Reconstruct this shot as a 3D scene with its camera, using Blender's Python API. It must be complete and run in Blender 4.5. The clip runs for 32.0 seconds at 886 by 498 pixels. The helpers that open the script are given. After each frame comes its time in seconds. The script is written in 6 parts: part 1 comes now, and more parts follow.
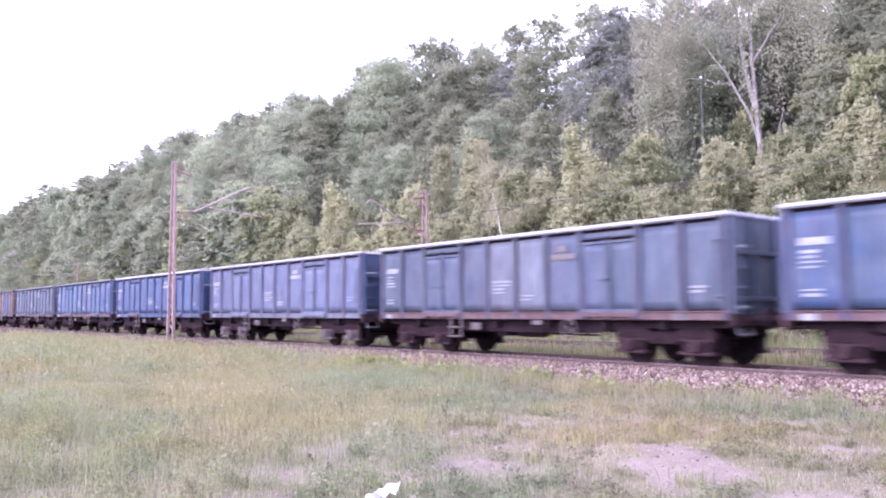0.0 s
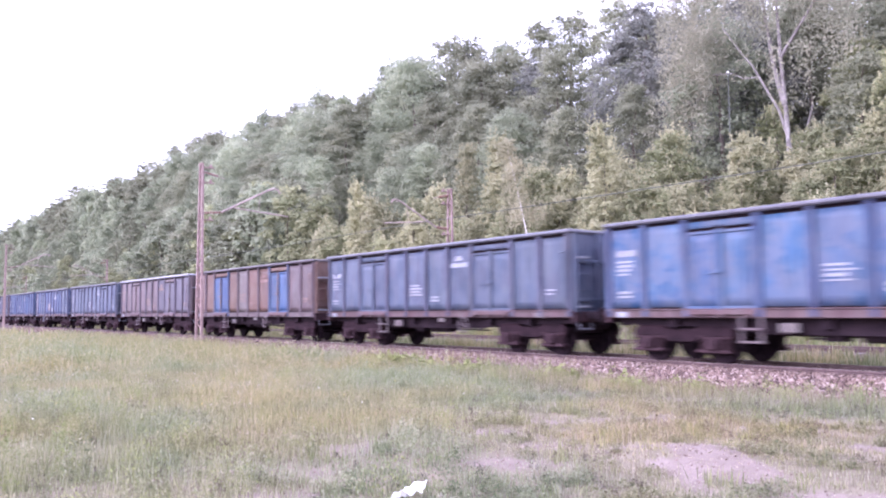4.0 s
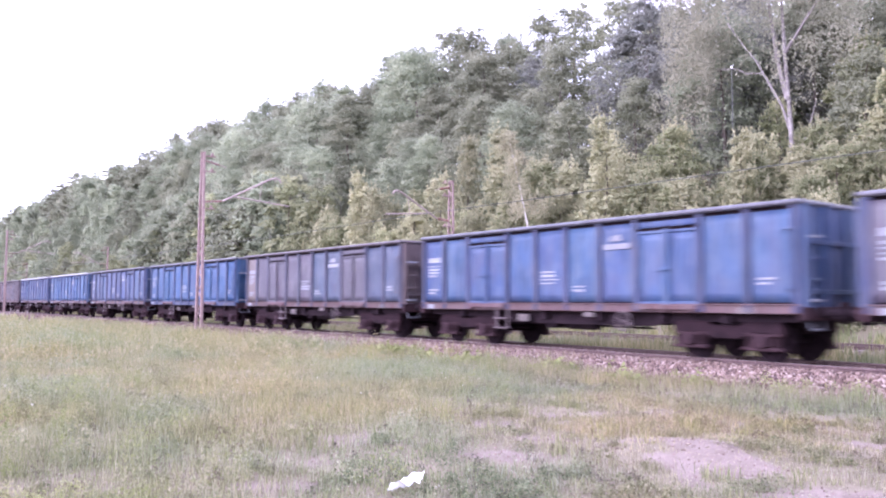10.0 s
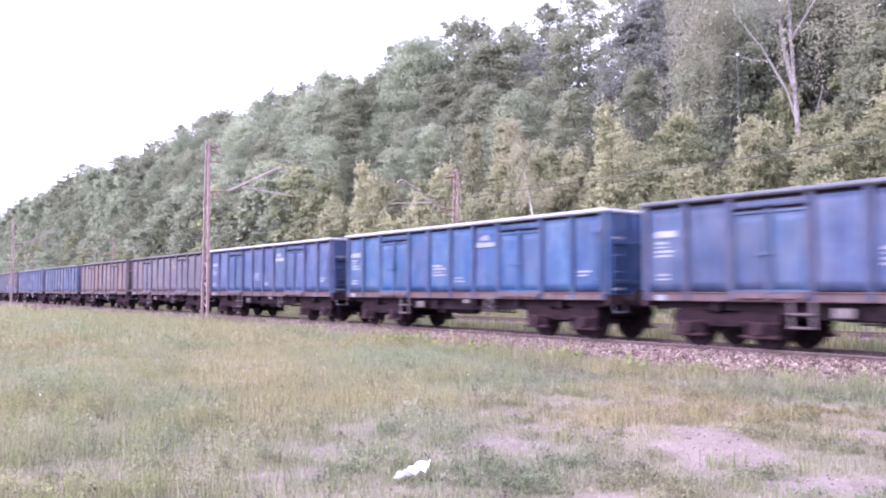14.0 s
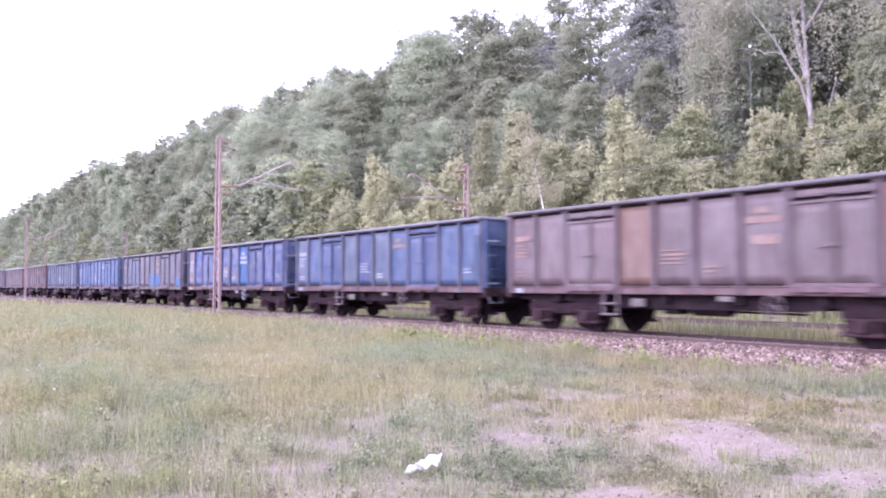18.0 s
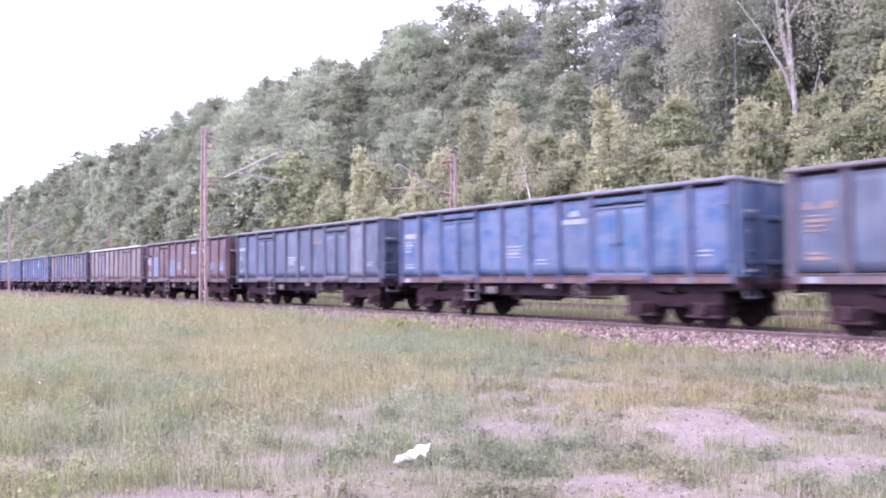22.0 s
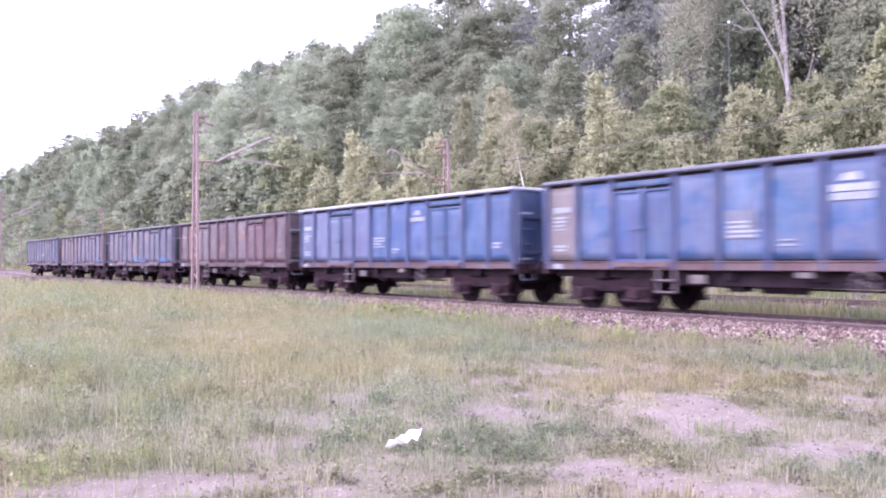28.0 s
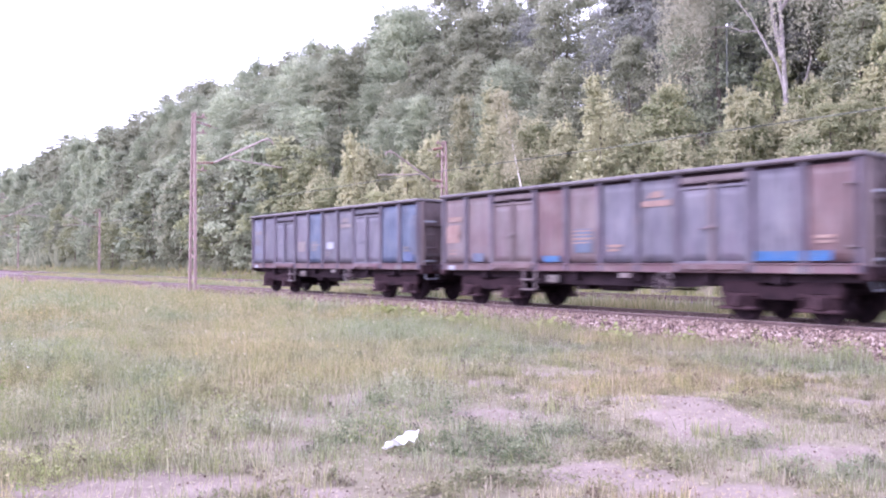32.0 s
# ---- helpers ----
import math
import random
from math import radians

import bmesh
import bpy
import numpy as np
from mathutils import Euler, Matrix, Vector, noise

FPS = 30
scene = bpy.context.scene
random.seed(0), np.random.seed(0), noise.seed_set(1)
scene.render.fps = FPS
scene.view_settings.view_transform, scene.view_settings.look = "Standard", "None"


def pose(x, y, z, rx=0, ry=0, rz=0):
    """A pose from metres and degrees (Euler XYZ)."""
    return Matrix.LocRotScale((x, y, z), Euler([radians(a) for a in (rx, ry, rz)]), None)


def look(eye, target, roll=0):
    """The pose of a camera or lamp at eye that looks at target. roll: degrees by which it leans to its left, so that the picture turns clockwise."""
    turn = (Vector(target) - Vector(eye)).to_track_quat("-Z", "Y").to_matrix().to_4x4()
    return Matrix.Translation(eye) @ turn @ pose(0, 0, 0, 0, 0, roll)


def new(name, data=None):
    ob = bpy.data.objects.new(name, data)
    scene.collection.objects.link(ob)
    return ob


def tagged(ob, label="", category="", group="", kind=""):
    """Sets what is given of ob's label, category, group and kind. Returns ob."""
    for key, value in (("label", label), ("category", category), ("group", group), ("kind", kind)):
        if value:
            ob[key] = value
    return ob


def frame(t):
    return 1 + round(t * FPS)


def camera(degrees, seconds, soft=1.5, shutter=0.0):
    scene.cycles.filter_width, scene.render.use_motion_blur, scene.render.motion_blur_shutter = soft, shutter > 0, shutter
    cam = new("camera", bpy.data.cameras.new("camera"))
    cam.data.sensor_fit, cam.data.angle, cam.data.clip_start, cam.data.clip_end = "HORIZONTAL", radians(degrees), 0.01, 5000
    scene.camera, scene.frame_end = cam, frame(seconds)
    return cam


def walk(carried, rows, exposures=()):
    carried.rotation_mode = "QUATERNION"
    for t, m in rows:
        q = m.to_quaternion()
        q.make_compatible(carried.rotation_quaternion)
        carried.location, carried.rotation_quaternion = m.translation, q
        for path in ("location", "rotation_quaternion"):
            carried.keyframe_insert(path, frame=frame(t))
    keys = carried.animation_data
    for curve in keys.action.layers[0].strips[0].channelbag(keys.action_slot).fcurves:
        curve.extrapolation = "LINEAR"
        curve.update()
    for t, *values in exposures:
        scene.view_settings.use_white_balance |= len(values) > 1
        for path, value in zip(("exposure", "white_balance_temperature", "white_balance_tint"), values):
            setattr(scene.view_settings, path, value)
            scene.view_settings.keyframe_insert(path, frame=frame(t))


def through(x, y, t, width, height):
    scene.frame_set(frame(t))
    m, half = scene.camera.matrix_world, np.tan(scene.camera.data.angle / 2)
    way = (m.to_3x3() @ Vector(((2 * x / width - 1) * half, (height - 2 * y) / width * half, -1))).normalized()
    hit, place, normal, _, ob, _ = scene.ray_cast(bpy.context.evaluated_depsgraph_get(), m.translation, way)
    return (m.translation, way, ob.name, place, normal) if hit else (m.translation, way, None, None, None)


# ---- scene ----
cam = camera(57.5, 32.0, soft=2.0, shutter=0.6)
EYE = (0.0, 0.0, 1.2)
# seconds, tilt, lean and turn of the hand-held camera, which stands beside the line; z = 0 is the top of the rail
TURNS = [
    (0, 94.53, 0.18, -38.83),
    (0.5, 94.52, 0.23, -38.62),
    (1, 94.89, 0.04, -38.45),
    (1.5, 94.88, 0.44, -37.93),
    (2, 94.83, 0.69, -37.76),
    (2.5, 94.62, 0.29, -37.63),
    (3, 94.92, 0.59, -37.35),
    (3.5, 94.61, 0.49, -37.04),
    (5.5, 94.29, 0.01, -37.36),
    (6, 94.24, -0.10, -37.91),
    (6.5, 94.32, -0.33, -38.00),
    (7, 93.85, -0.21, -38.11),
    (7.5, 93.87, -0.36, -38.13),
    (8, 93.86, -0.42, -37.96),
    (8.5, 93.76, -0.26, -37.72),
    (9, 93.68, 0.12, -37.64),
    (9.5, 93.72, -0.07, -37.46),
    (10, 93.85, -0.36, -37.03),
    (10.5, 93.57, -0.11, -36.43),
    (11, 93.90, -0.06, -36.80),
    (11.5, 94.18, -0.09, -36.62),
    (12, 93.54, -0.25, -36.69),
    (12.5, 93.52, -0.48, -37.28),
    (13, 93.60, -0.60, -36.75),
    (13.5, 93.18, -0.24, -36.66),
    (14, 93.09, -0.17, -36.66),
    (14.5, 92.77, -0.06, -37.05),
    (16.5, 92.08, 0.07, -36.02),
    (17, 92.52, 0.26, -35.82),
    (17.5, 92.38, 0.34, -35.52),
    (18, 92.68, -0.06, -35.89),
    (18.5, 92.66, -0.12, -35.93),
    (19, 92.34, 0.31, -35.99),
    (19.5, 92.39, 0.14, -36.30),
    (20, 92.05, 0.24, -37.05),
    (20.5, 92.30, 0.24, -37.03),
    (21, 92.25, 0.60, -36.96),
    (21.5, 92.17, 0.60, -36.73),
    (22, 92.00, 0.34, -36.80),
    (22.5, 91.84, 0.43, -36.91),
    (23, 91.91, 0.62, -36.74),
    (23.5, 92.23, 0.30, -37.25),
    (24, 92.59, 0.30, -37.19),
    (24.5, 92.01, 0.48, -37.13),
    (25, 92.07, 0.45, -37.06),
    (25.5, 91.52, 0.21, -36.98),
    (27.5, 91.08, -0.05, -37.47),
    (28, 90.97, 0.07, -37.32),
    (28.5, 90.97, 0.16, -36.88),
    (29, 90.98, 0.04, -37.14),
    (29.5, 90.75, -0.66, -37.60),
    (30, 90.88, -0.27, -37.39),
    (30.5, 91.15, -0.14, -36.98),
    (31, 91.20, -0.15, -37.16),
    (31.5, 91.42, -0.36, -37.39),
    (32, 91.08, -0.09, -37.49),
]
walk(cam, [(t, pose(*EYE, rx, ry, rz)) for t, rx, ry, rz in TURNS], exposures=[(0.0, 1.92, 5430, 39), (32.0, 1.92, 5430, 39)])

# ---- light: a white, overcast evening sky ----
world = bpy.data.worlds.new("sky")
scene.world = world
world.use_nodes = True
wn, wl = world.node_tree.nodes, world.node_tree.links
wn.clear()
sky = wn.new("ShaderNodeTexSky")
sky.sky_type, sky.sun_disc = "NISHITA", False
sky.sun_elevation, sky.sun_rotation = radians(27), radians(-75)
veil = wn.new("ShaderNodeMix")
veil.data_type = "RGBA"
veil.inputs[0].default_value = 0.82
veil.inputs[7].default_value = (10.0, 9.9, 10.2, 1)
bg = wn.new("ShaderNodeBackground")
bg.inputs[1].default_value = 0.105
wout = wn.new("ShaderNodeOutputWorld")
wl.new(sky.outputs[0], veil.inputs[6])
wl.new(veil.outputs[2], bg.inputs[0])
wl.new(bg.outputs[0], wout.inputs[0])
sun = new("sun", bpy.data.lights.new("sun", "SUN"))
sun.data.energy, sun.data.angle, sun.data.color = 1.3, radians(40), (1.0, 0.95, 0.90)
sun.matrix_world = look((-45, 12, 24), (0, 0, 0))


# ---- materials ----
class Nodes:
    def __init__(self, name):
        self.mat = bpy.data.materials.new(name)
        self.mat.use_nodes = True
        self.n, self.l = self.mat.node_tree.nodes, self.mat.node_tree.links
        self.bsdf = self.n["Principled BSDF"]
        self.out = self.n["Material Output"]

    def add(self, kind, **values):
        node = self.n.new("ShaderNode" + kind)
        for key, value in values.items():
            node.inputs[key].default_value = value
        return node

    def link(self, a, b):
        self.l.new(a, b)

    def coords(self, space="Object", scale=(1, 1, 1), offset=None):
        tc, mp = self.add("TexCoord"), self.add("Mapping")
        mp.inputs["Scale"].default_value = scale
        self.link(tc.outputs[space], mp.inputs["Vector"])
        if offset is not None:
            self.link(offset, mp.inputs["Location"])
        return mp.outputs[0]

    def noise(self, vector, scale, detail=4.0, rough=0.55):
        node = self.add("TexNoise", Scale=scale, Detail=detail, Roughness=rough)
        self.link(vector, node.inputs["Vector"])
        return node.outputs[0]

    def ramp(self, fac, stops):
        node = self.add("ValToRGB")
        els = node.color_ramp.elements
        while len(els) < len(stops):
            els.new(0.5)
        for el, (pos, col) in zip(els, stops):
            el.position = pos
            el.color = (*col, 1) if len(col) == 3 else (col[0], col[0], col[0], 1)
        self.link(fac, node.inputs[0])
        return node.outputs[0]

    def mix(self, fac, a, b, blend="MIX"):
        node = self.add("Mix")
        node.data_type, node.blend_type = "RGBA", blend
        for socket, value in ((node.inputs[0], fac), (node.inputs[6], a), (node.inputs[7], b)):
            if isinstance(value, (int, float)):
                socket.default_value = value
            elif isinstance(value, tuple):
                socket.default_value = (*value, 1)
            else:
                self.link(value, socket)
        return node.outputs[2]

    def bump(self, height, strength=0.3, distance=0.01):
        node = self.add("Bump", Strength=strength, Distance=distance)
        self.link(height, node.inputs["Height"])
        self.link(node.outputs[0], self.bsdf.inputs["Normal"])

    def done(self, color, rough=0.7, metal=0.0, spec=0.3):
        if isinstance(color, tuple):
            self.bsdf.inputs["Base Color"].default_value = (*color, 1)
        else:
            self.link(color, self.bsdf.inputs["Base Color"])
        self.bsdf.inputs["Roughness"].default_value = rough
        self.bsdf.inputs["Metallic"].default_value = metal
        self.bsdf.inputs["Specular IOR Level"].default_value = spec
        return self.mat


def shift(nd):
    """An offset that differs from object to object."""
    info, times = nd.add("ObjectInfo"), nd.add("Math")
    times.operation = "MULTIPLY"
    times.inputs[1].default_value = 53.0
    nd.link(info.outputs["Random"], times.inputs[0])
    return times.outputs[0]


def paint(name, rgb, rust=0.4, fade=0.35, rough=0.55, blotch=0.0):
    """Weathered wagon paint: faded and chalky in blotches, streaked from above, rust breaking through."""
    RAW[name] = rgb
    nd = Nodes(name)
    off = shift(nd)
    broad = nd.noise(nd.coords(offset=off), 1.3, 5)
    streak = nd.noise(nd.coords(scale=(6, 6, 0.5), offset=off), 2.0, 4)
    fine = nd.noise(nd.coords(offset=off), 24.0, 4, 0.7)
    pale = tuple(min(1, 0.65 * c + 0.15) for c in rgb)
    col = nd.mix(nd.ramp(broad, [(0.42, (0,)), (0.75, (fade,))]), rgb, pale)
    dark = tuple(0.45 * c for c in rgb)
    col = nd.mix(nd.ramp(streak, [(0.42, (0,)), (0.66, (0.85,))]), col, dark)
    wash = nd.noise(nd.coords(scale=(3, 3, 0.9), offset=off), 1.1, 6, 0.65)
    col = nd.mix(nd.ramp(wash, [(0.47, (0,)), (0.68, (0.62,))]), col, tuple(0.5 * c + 0.075 for c in rgb))
    smear = nd.noise(nd.coords(scale=(1, 1.6, 0.7), offset=off), 0.9, 5, 0.7)
    col = nd.mix(nd.ramp(smear, [(0.50, (0,)), (0.66, (0.6,))]), col, (0.55 * rgb[0] + 0.030, 0.55 * rgb[1] + 0.012, 0.55 * rgb[2] + 0.022))
    if blotch:      # large worn-off places with soft ragged edges
        worn_off = nd.noise(nd.coords(scale=(1, 1, 1.1), offset=off), 2.3, 4, 0.55)
        col = nd.mix(nd.ramp(worn_off, [(0.43, (0,)), (0.53, (blotch,))]), col, (0.105, 0.108, 0.150))
    scuff = nd.noise(nd.coords(scale=(1, 1, 0.8), offset=off), 3.4, 6, 0.7)
    col = nd.mix(nd.ramp(scuff, [(0.50, (0,)), (0.66, (0.55,))]), col, tuple(min(1, 0.75 * c + 0.035) for c in rgb))
    spot = nd.mix(0.5, broad, fine)
    col = nd.mix(nd.ramp(spot, [(0.66 - 0.2 * rust, (0,)), (0.78 - 0.15 * rust, (0.8 * rust,))]), col, (0.15, 0.080, 0.058))
    tone, hue, value, info = nd.add("HueSaturation"), nd.add("MapRange"), nd.add("MapRange"), nd.add("ObjectInfo")
    hue.inputs[3].default_value, hue.inputs[4].default_value = 0.508, 0.492
    value.inputs[3].default_value, value.inputs[4].default_value = 0.90, 1.11
    mixed = nd.add("Math")
    mixed.operation = "FRACT"
    nd.link(off, mixed.inputs[0])
    nd.link(info.outputs["Random"], hue.inputs[0])
    nd.link(mixed.outputs[0], value.inputs[0])
    nd.link(hue.outputs[0], tone.inputs["Hue"])
    nd.link(value.outputs[0], tone.inputs["Value"])
    nd.link(col, tone.inputs["Color"])
    nd.bump(fine, 0.25, 0.006)
    return nd.done(tone.outputs[0], rough, 0.0, 0.35)


def worn(name, rgb, other, scale=8.0, rough=0.8, bump=0.4, distance=0.01, metal=0.0, space="Object", spec=0.3):
    """A surface of one material mottled between two colours at two scales."""
    nd = Nodes(name)
    vec = nd.coords(space)
    a, b = nd.noise(vec, scale, 6, 0.6), nd.noise(vec, scale * 9, 4, 0.65)
    col = nd.mix(nd.ramp(nd.mix(0.45, a, b), [(0.38, (0,)), (0.64, (1,))]), rgb, other)
    nd.bump(b, bump, distance)
    return nd.done(col, rough, metal, spec)


def leafy(name, base, light, through=0.35):
    """Foliage: it varies from bough to bough, a little from leaf to leaf, and from tree to tree."""
    nd = Nodes(name)
    geo, info = nd.add("NewGeometry"), nd.add("ObjectInfo")
    bough = nd.ramp(nd.noise(nd.coords("Object", offset=shift(nd)), 0.45, 3), [(0.36, (0,)), (0.64, (1,))])
    col = nd.mix(nd.mix(0.42, bough, geo.outputs["Random Per Island"]), base, light)
    tone = nd.add("HueSaturation")
    move = nd.add("MapRange")
    move.inputs[3].default_value, move.inputs[4].default_value = 0.84, 1.20
    nd.link(info.outputs["Random"], move.inputs[0])
    nd.link(move.outputs[0], tone.inputs["Value"])
    nd.link(col, tone.inputs["Color"])
    nd.done(tone.outputs[0], 0.65, 0.0, 0.2)
    see, join = nd.add("BsdfTranslucent"), nd.add("MixShader")
    nd.link(tone.outputs[0], see.inputs[0])
    join.inputs[0].default_value = through
    nd.link(nd.bsdf.outputs[0], join.inputs[1])
    nd.link(see.outputs[0], join.inputs[2])
    nd.link(join.outputs[0], nd.out.inputs[0])
    return nd.mat


def meadow(name, green, yellow, straw):
    """Grass that turns from green to straw in drifts and from blade to blade."""
    nd = Nodes(name)
    geo = nd.add("NewGeometry")
    vec = nd.coords("Object")
    drift, small = nd.noise(vec, 0.55, 3), nd.noise(vec, 3.2, 3)
    fac = nd.mix(0.42, nd.mix(0.35, drift, small), geo.outputs["Random Per Island"])
    col = nd.ramp(fac, [(0.36, green), (0.56, yellow), (0.74, straw)])
    patch = nd.noise(vec, 0.23, 3, 0.6)
    col = nd.mix(1.0, col, nd.ramp(patch, [(0.38, (0.86, 0.98, 0.95)), (0.50, (1.0, 1.0, 0.95)), (0.62, (1.12, 1.04, 0.90))]), "MULTIPLY")
    nd.done(col, 0.75, 0.0, 0.15)
    see, join = nd.add("BsdfTranslucent"), nd.add("MixShader")
    nd.link(col, see.inputs[0])
    join.inputs[0].default_value = 0.4
    nd.link(nd.bsdf.outputs[0], join.inputs[1])
    nd.link(see.outputs[0], join.inputs[2])
    nd.link(join.outputs[0], nd.out.inputs[0])
    return nd.mat


RAW = {}
PAINT = {
    "blue": paint("blue_paint", (0.034, 0.057, 0.127), 0.3),
    "bright": paint("bright_blue_paint", (0.017, 0.062, 0.160), 0.25, 0.4),
    "violet": paint("violet_blue_paint", (0.032, 0.060, 0.145), 0.25, 0.3),
    "patchy": paint("patchy_blue_paint", (0.022, 0.045, 0.145), 0.3, 0.5, 0.55, 0.8),
    "slate": paint("slate_blue_paint", (0.056, 0.073, 0.118), 0.35, 0.35),
    "pale": paint("pale_grey_blue_paint", (0.105, 0.112, 0.150), 0.4, 0.45),
    "grey": paint("grey_mauve_paint", (0.080, 0.072, 0.095), 0.5, 0.35),
    "brown": paint("brown_oxide_paint", (0.104, 0.073, 0.076), 0.55, 0.3),
    "red": paint("red_oxide_paint", (0.088, 0.043, 0.047), 0.55, 0.3),
    "rust": paint("orange_rust_paint", (0.135, 0.075, 0.056), 0.6, 0.3),
    "beige": paint("beige_faded_paint", (0.136, 0.110, 0.104), 0.5, 0.35),
    "dark": paint("dark_blue_paint", (0.030, 0.040, 0.095), 0.4, 0.3),
    "plum": paint("plum_paint", (0.060, 0.036, 0.070), 0.3, 0.3),
    "sky": paint("new_blue_patch_paint", (0.012, 0.075, 0.200), 0.1, 0.1),
    "peri": paint("periwinkle_paint", (0.084, 0.098, 0.168), 0.2, 0.35),
    "azure": paint("azure_blue_paint", (0.036, 0.072, 0.162), 0.25, 0.4),
    "chalky": paint("chalky_blue_paint", (0.024, 0.068, 0.160), 0.25, 0.55, 0.6, 0.5),
    "powder": paint("powder_blue_patch_paint", (0.078, 0.106, 0.162), 0.15, 0.3),
    "orange": paint("orange_mark_paint", (0.19, 0.115, 0.090), 0.3, 0.4),
    "white": paint("white_mark_paint", (0.26, 0.27, 0.31), 0.35, 0.4),
    "yellow": paint("yellow_mark_paint", (0.40, 0.33, 0.12), 0.2, 0.3),
    "rim_light": paint("pale_rim_paint", (0.38, 0.38, 0.43), 0.2, 0.5, 0.4),
    "rim_brown": paint("grimy_brown_rim", (0.095, 0.078, 0.086), 0.45, 0.3, 0.5),
    "rim_dark": paint("grimy_rim", (0.118, 0.118, 0.142), 0.40, 0.3, 0.5),
}
RAW = {key: RAW[m.name] for key, m in PAINT.items()}
# rib paints: body colours darkened to paint shade on the ribs, plus rust
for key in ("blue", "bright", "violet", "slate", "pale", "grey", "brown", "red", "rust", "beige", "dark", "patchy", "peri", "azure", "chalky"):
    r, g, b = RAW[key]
    PAINT[key + "_rib"] = paint("shaded_" + key + "_rib", (0.64 * r + 0.009, 0.60 * g + 0.003, 0.63 * b + 0.008), 0.45, 0.25)
# oily grime of the running gear; also paints the shade in side-wall gaps
M_GRIME_SHADE = worn("oily_gear_and_gap_shade", (0.013, 0.009, 0.012), (0.034, 0.022, 0.027), 5.0, 0.95, 0.5, spec=0.08)
M_BOGIE = worn("rusty_cast_steel", (0.022, 0.013, 0.016), (0.072, 0.040, 0.046), 3.0, 0.85, 0.5, spec=0.1)
# side frames: the bogie steel colours at about half strength
M_FRAME = worn("dark_bogie_frame", (0.011, 0.007, 0.009), (0.038, 0.021, 0.026), 3.0, 0.9, 0.5, spec=0.08)
M_WHEEL = worn("dark_wheel_steel", (0.012, 0.008, 0.011), (0.032, 0.019, 0.024), 7.0, 0.85, 0.2, spec=0.08)
M_TREAD = worn("bright_rail_steel", (0.16, 0.14, 0.14), (0.30, 0.27, 0.26), 9.0, 0.35, 0.15, 0.004, 0.6, "Generated")
M_RAIL = worn("brown_rail_steel", (0.090, 0.058, 0.055), (0.165, 0.110, 0.105), 7.0, 0.7, 0.3)
M_SLEEPER = worn("weathered_sleeper", (0.17, 0.135, 0.13), (0.28, 0.235, 0.22), 5.0, 0.9, 0.5)
M_MAST = worn("rusty_mast_steel", (0.22, 0.15, 0.135), (0.34, 0.25, 0.23), 4.0, 0.75, 0.4)
M_CONCRETE = worn("stained_concrete", (0.36, 0.32, 0.30), (0.48, 0.44, 0.41), 3.0, 0.9, 0.4)
M_PORCELAIN = worn("brown_porcelain", (0.16, 0.08, 0.06), (0.24, 0.13, 0.10), 3.0, 0.25, 0.1)
M_WIRE = worn("dull_copper_wire", (0.075, 0.08, 0.07), (0.12, 0.125, 0.11), 2.0, 0.5, 0.1)
M_ARM = worn("weathered_bracket_tube", (0.27, 0.21, 0.19), (0.42, 0.34, 0.31), 4.0, 0.6, 0.2)
M_LITTER = worn("white_plastic_film", (0.78, 0.78, 0.80), (0.86, 0.86, 0.87), 6.0, 0.45, 0.3)
M_BARK = worn("grey_brown_bark", (0.10, 0.08, 0.07), (0.18, 0.145, 0.125), 3.0, 0.95, 0.8, 0.03)
M_BIRCH = worn("white_birch_bark", (0.09, 0.075, 0.068), (0.38, 0.35, 0.325), 1.6, 0.85, 0.5, 0.02)
M_LIMB = worn("grey_birch_limb", (0.13, 0.115, 0.105), (0.30, 0.27, 0.25), 2.2, 0.85, 0.5, 0.02)
M_LIGHT = leafy("light_birch_leaves", (0.30, 0.30, 0.18), (0.52, 0.48, 0.32), 0.5)
M_STEM = worn("young_birch_bark", (0.42, 0.39, 0.36), (0.66, 0.62, 0.58), 1.6, 0.8, 0.4, 0.01)
M_OAK = leafy("oak_leaves", (0.158, 0.176, 0.113), (0.362, 0.362, 0.250), 0.55)
M_YOUNG = leafy("young_leaves", (0.178, 0.202, 0.103), (0.395, 0.393, 0.230), 0.5)
M_PALE = leafy("pale_birch_leaves", (0.255, 0.262, 0.150), (0.485, 0.468, 0.295), 0.5)
M_TIP = leafy("pale_shoot_tips", (0.33, 0.322, 0.19), (0.54, 0.505, 0.33), 0.5)
M_DEEP = leafy("dark_green_leaves", (0.131, 0.145, 0.124), (0.310, 0.305, 0.263), 0.55)
# green leaves paled: haze and sky glare put into the base colour
M_HAZED_LEAF = leafy("haze_paled_leaves", (0.208, 0.244, 0.158), (0.408, 0.428, 0.295), 0.55)
M_WEEP = leafy("hanging_birch_leaves", (0.205, 0.208, 0.145), (0.415, 0.395, 0.290), 0.5)
M_SPRUCE = leafy("spruce_needles", (0.060, 0.080, 0.048), (0.150, 0.170, 0.110), 0.15)
M_GRASS = meadow("meadow_grass", (0.186, 0.198, 0.094), (0.348, 0.324, 0.188), (0.472, 0.412, 0.302))
M_GREEN = meadow("fresh_grass", (0.160, 0.180, 0.082), (0.318, 0.306, 0.148), (0.405, 0.366, 0.228))
M_STRAW = meadow("dry_grass", (0.196, 0.174, 0.118), (0.318, 0.280, 0.208), (0.44, 0.384, 0.310))
M_WEED = leafy("broad_weed_leaves", (0.150, 0.185, 0.062), (0.345, 0.355, 0.150), 0.35)
